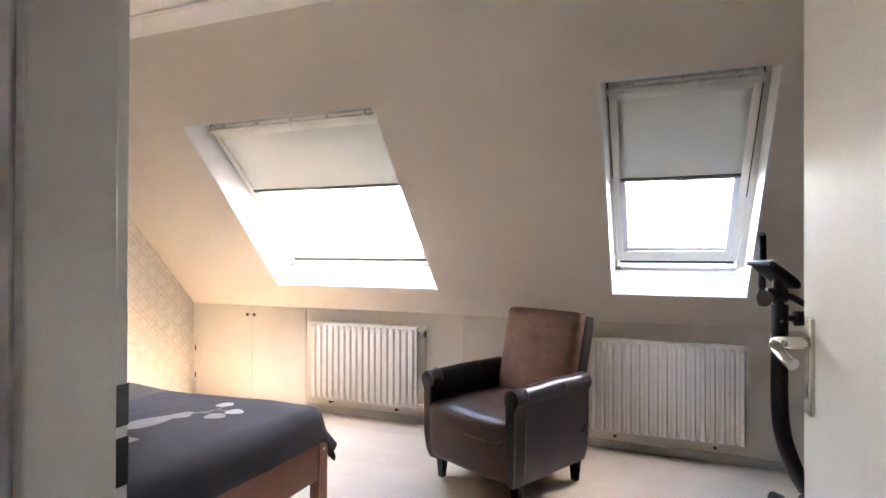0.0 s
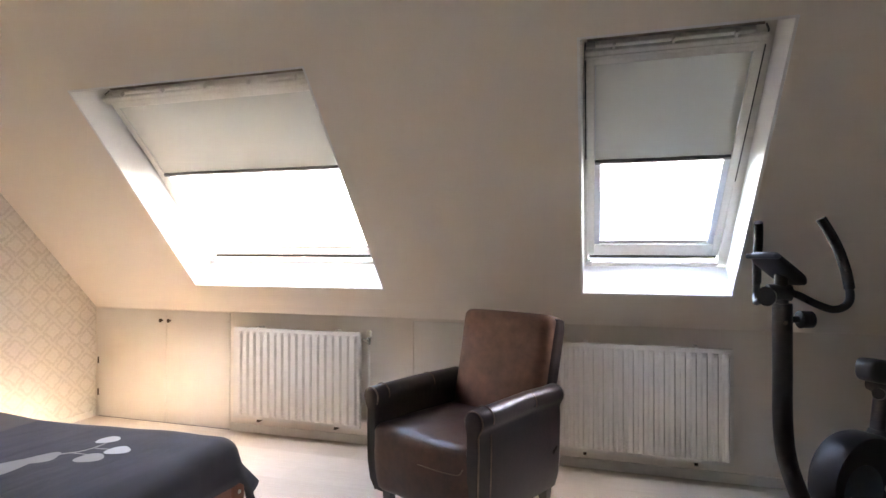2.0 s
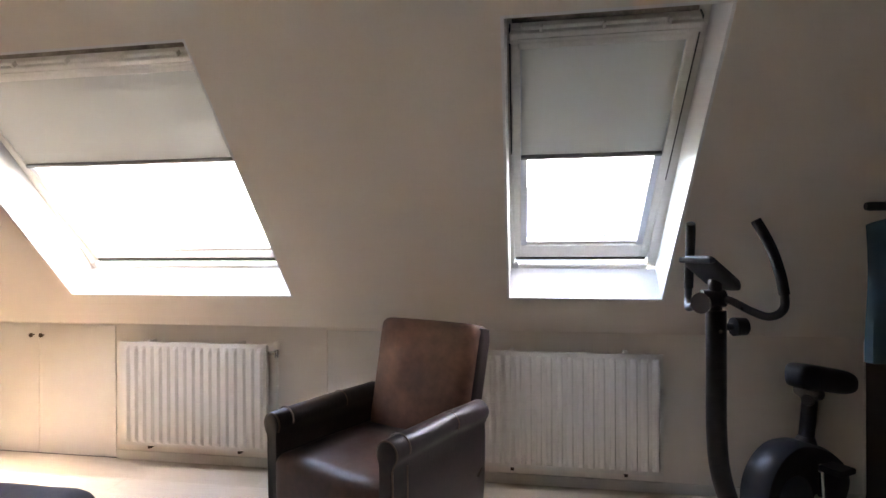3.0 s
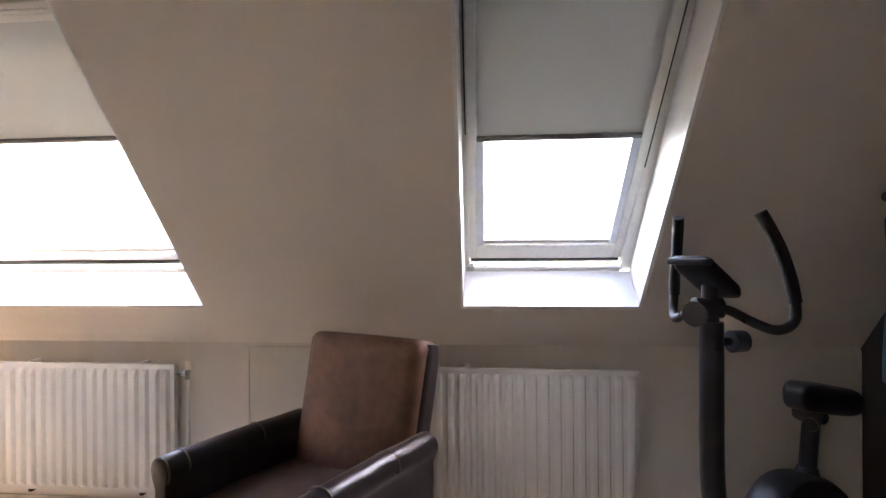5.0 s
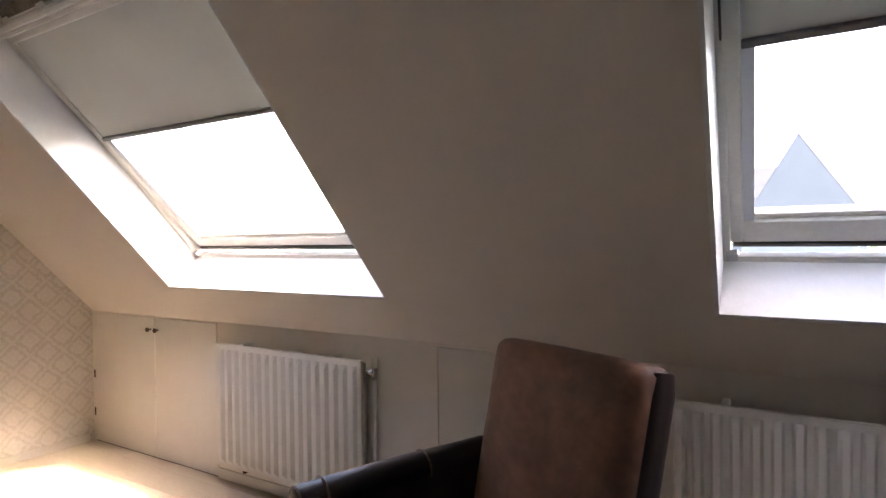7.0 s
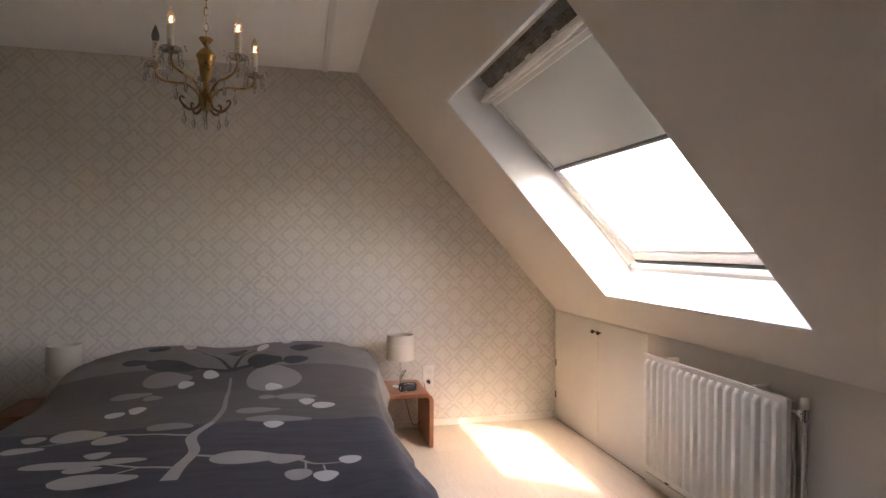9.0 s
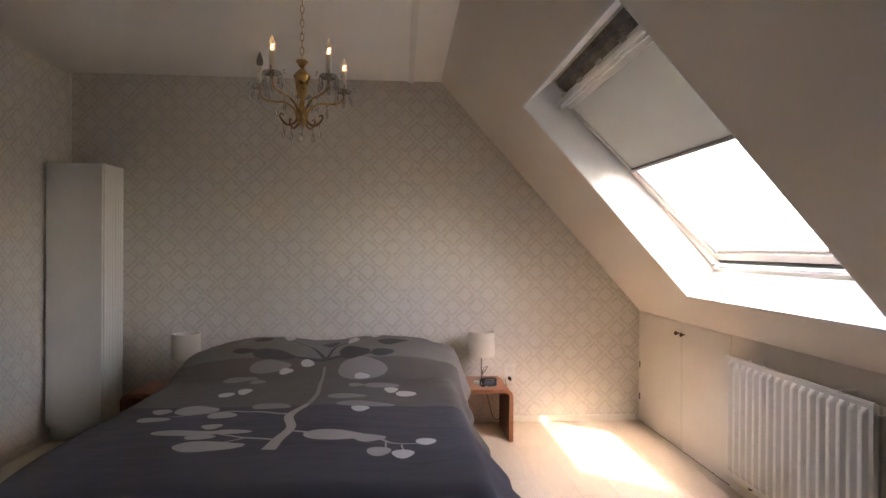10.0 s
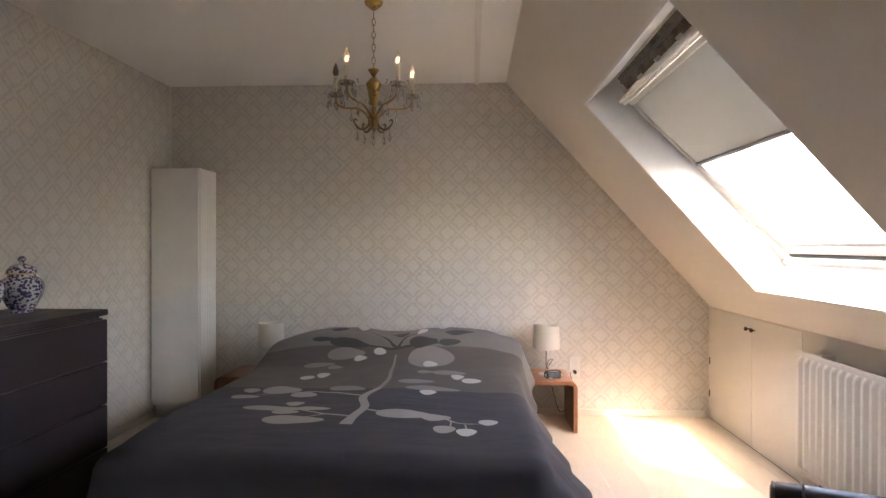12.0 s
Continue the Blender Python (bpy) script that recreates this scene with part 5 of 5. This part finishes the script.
for i in range(5):
    a = radians(180 + 72 * i)
    c, s = math.cos(a), math.sin(a)
    lit = i != 1
    at = lambda r, zz: (r * c, r * s, zz)
    arm = part("arm", tubed(smooth_path([at(0.022, 1.925), at(0.042, 1.962), at(0.085, 1.992), at(0.140, 1.998), at(0.190, 2.012), at(0.212, 2.045), at(0.212, 2.060)], 6), 0.0052, 8), BRASS, ch, "curved brass arm", True)
    bx, by = 0.212 * c, 0.212 * s
    dish = bmesh.new()
    lathe(dish, [(0.006, 2.056), (0.030, 2.062), (0.042, 2.074), (0.040, 2.077), (0.028, 2.067), (0.006, 2.064)], (bx, by, 0), 16)
    part("drip_dish", dish, CRYSTAL, arm, "scalloped glass drip dish", True)
    part("cup", lathed([(0.006, 2.052), (0.015, 2.062), (0.016, 2.076), (0.013, 2.080)], (bx, by, 0), 14), BRASS, arm, "", True)
    part("candle", lathed([(0.0125, 2.078), (0.0125, 2.168), (0.010, 2.171)], (bx, by, 0), 14), WAX, arm, "ivory candle sleeve", True)
    part("bulb", lathed([(0.008, 2.170), (0.015, 2.182), (0.0165, 2.194), (0.012, 2.214), (0.004, 2.236), (0.001, 2.243)], (bx, by, 0), 12), CRYSTAL if lit else DARKGLASS, arm, "clear lit candle bulb" if lit else "dead smoked bulb", True)
    if lit:
        part("filament", tubed([(bx, by, 2.178), (bx + 0.003, by, 2.188), (bx - 0.002, by + 0.002, 2.198)], 0.0032, 8), FILAMENT, arm, "glowing filament", True)
    for m in range(8):
        b = 2 * math.pi * m / 8
        px, py = bx + 0.041 * math.cos(b), by + 0.041 * math.sin(b)
        crystal_bead(arm, px, py, 2.064)
        crystal_bead(arm, px, py, 2.052, 0.0048)
        crystal_drop(arm, px, py, 2.047, 0.030 if m % 2 else 0.050, 0.0062 if m % 2 else 0.0085)
        if m % 2 == 0:
            crystal_bead(arm, bx + 0.052 * math.cos(b), by + 0.052 * math.sin(b), 2.088, 0.006)
            crystal_bead(arm, bx + 0.056 * math.cos(b), by + 0.056 * math.sin(b), 2.075, 0.005)
    crystal_bead(arm, 0.125 * c, 0.125 * s, 1.985)
    crystal_drop(arm, 0.125 * c, 0.125 * s, 1.978, 0.055, 0.009)
    # lower scrolls between the arms
    b = a + radians(36)
    c2, s2 = math.cos(b), math.sin(b)
    at2 = lambda r, zz: (r * c2, r * s2, zz)
    scroll = part("scroll", tubed(smooth_path([at2(0.020, 1.915), at2(0.035, 1.888), at2(0.065, 1.875), at2(0.090, 1.890), at2(0.104, 1.912), at2(0.098, 1.926), at2(0.086, 1.918)], 6), [0.006] * 20 + [0.005] * 8 + [0.004] * 9, 8), SCROLL, ch, "browned leafy scroll", True)
    crystal_bead(scroll, 0.088 * c2, 0.088 * s2, 1.875)
    crystal_drop(scroll, 0.088 * c2, 0.088 * s2, 1.870, 0.060, 0.010)
crystal_bead(ch, 0, 0, 1.856, 0.007)
crystal_drop(ch, 0, 0, 1.850, 0.055, 0.011)

# ---- outside ----
# Unseen block, added to keep the sun off the narrow roof window.
dormer = thing("dormer", (0, 0, 0), 0, "unseen slate-clad dormer, added to block sun from the narrow window", "dormer")
part("wall", boxed((1.85, 3.0, 0.9), (4.2, 5.7, 5.05)), SLATE, dormer)
part("roof", boxed((1.75, 2.6, 5.05), (4.3, 5.85, 5.2), None, 0.01), RENDERED, dormer)

GROUND = -5.6
structure("ground", boxed((-400, 6, GROUND - 0.3), (400, 900, GROUND)), GRASS, "grass and gardens below the house", "ground")


def out_house(label, foot, along, half, length, eaves, ridge, lights=()):
    """Gabled house: foot is the middle of its near gable, along the ridge's direction from there."""
    h = thing("house", (foot[0], foot[1], GROUND), 0, label, "house", "houses across the gardens")
    u = Vector((along[0], along[1], 0)).normalized()
    w = Vector((u.y, -u.x, 0))
    place = lambda s, z, d: tuple(w * s + u * d + Vector((0, 0, z - GROUND)))
    part("wall", prism([(-half, GROUND), (-half, eaves), (0, ridge), (half, eaves), (half, GROUND)], 0.0, length, place), RENDERED, h)
    k = (ridge - eaves) / half
    for side in (-1, 1):
        part("roof", prism([(side * (half + 0.35), eaves - 0.35 * k - 0.1), (0, ridge - 0.1), (0, ridge + 0.08), (side * (half + 0.35), eaves - 0.35 * k + 0.08)], 0.03, length + 0.12, place), SLATE, h, "slate roof slope")
    for d, s in lights:
        z = ridge - s * k + 0.06
        win = part("roof_light", prism([(s - 0.3, z + 0.3 * k), (s + 0.3, z - 0.3 * k), (s + 0.3, z - 0.3 * k + 0.14), (s - 0.3, z + 0.3 * k + 0.14)], d, d + 0.9, place), PANE, h, "dark roof light")
    return h


out_house("far gabled house with a steep pale slate roof", (1.04, 38.5), (6.5, 10.0), 3.3, 14.0, 2.1, 6.75)
out_house("far long house with a pale tiled roof", (0.2, 52.0), (-1.0, 0.02), 5.0, 9.5, 2.3, 6.5)


def tree(x, y, h, r, seed):
    rnd = random.Random(seed)
    t = thing("tree", (x, y, GROUND), 0, "leafy green garden tree below the windows", "tree", "garden trees")
    limbs = bmesh.new()
    tube(limbs, smooth_path([(0, 0, 0), (0.05, 0.02, h * 0.3), (-0.05, 0.06, h * 0.6), (0.0, 0.0, h * 0.9)], 4), [0.16 - 0.010 * i for i in range(13)], 10)
    for i in range(9):
        a, z0 = i * 2.4, h * (0.35 + 0.05 * i)
        e = Vector((math.cos(a) * r * 0.8, math.sin(a) * r * 0.8, z0 + r * 0.5))
        tube(limbs, smooth_path([(0, 0, z0), (e.x * 0.5, e.y * 0.5, z0 + r * 0.3), tuple(e)], 4), [0.06 - 0.006 * k for k in range(9)], 6)
    part("trunk", limbs, CHERRY, t)
    bm = bmesh.new()
    for i in range(1500):
        d = Vector((rnd.gauss(0, 1), rnd.gauss(0, 1), rnd.gauss(0, 1))).normalized()
        p = Vector((d.x * r, d.y * r, h * 0.75 + d.z * r * 0.8)) * 1.0
        p = Vector((0, 0, h * 0.75)) + (p - Vector((0, 0, h * 0.75))) * (rnd.uniform(0.45, 1.0) * (0.8 + 0.35 * noise.noise(d * 2.2 + Vector((seed, 0, 0)))))
        u = Vector((rnd.gauss(0, 1), rnd.gauss(0, 1), rnd.gauss(0, 1))).normalized()
        w = u.orthogonal().normalized()
        s = rnd.uniform(0.07, 0.14)
        bm.faces.new([bm.verts.new(p + q) for q in (u * s, w * s * 0.5, -u * s, -w * s * 0.5)])
    part("crown", bm, LEAF, t)


tree(-1.8, 14.5, 6.9, 1.9, 3)
tree(2.0, 15.5, 7.0, 2.1, 5)
tree(5.6, 15.0, 6.7, 2.0, 8)

# ---- floor planks ----
FLOOR = structure("floor", boxed((WEST - 0.05, SOUTH - 0.05, -0.014), (EAST + 0.05, NORTH + 0.05, -0.009)), BLACKBROWN, "pale oak laminate floor of long planks", "floor")
PLANK = plank_material()
PW, PL = 0.193, 1.285
base_bm = boxed((0, 0, -0.009), (PL - 0.0005, PW - 0.0005, 0.0), None, 0.0005, 1)
plank_mesh = finish("plank", base_bm, PLANK)
row_i = 0
y = SOUTH
while y < NORTH - 0.005:
    x = WEST - (row_i * 0.53 % PL)
    wide = min(PW, NORTH - 0.001 - y) / PW
    while x < EAST:
        if not (y + PW < DOOR_Y - 0.1 and x > JOG + 0.1):
            a, b = max(x, WEST), min(x + PL, EAST)
            if b - a > 0.01:
                p = new("plank", plank_mesh)
                p.matrix_world = Matrix.Translation((a, y, 0)) @ Matrix.Diagonal(((b - a) / PL, wide, 1, 1))
                p.parent = FLOOR
        x += PL
    y += PW
    row_i += 1
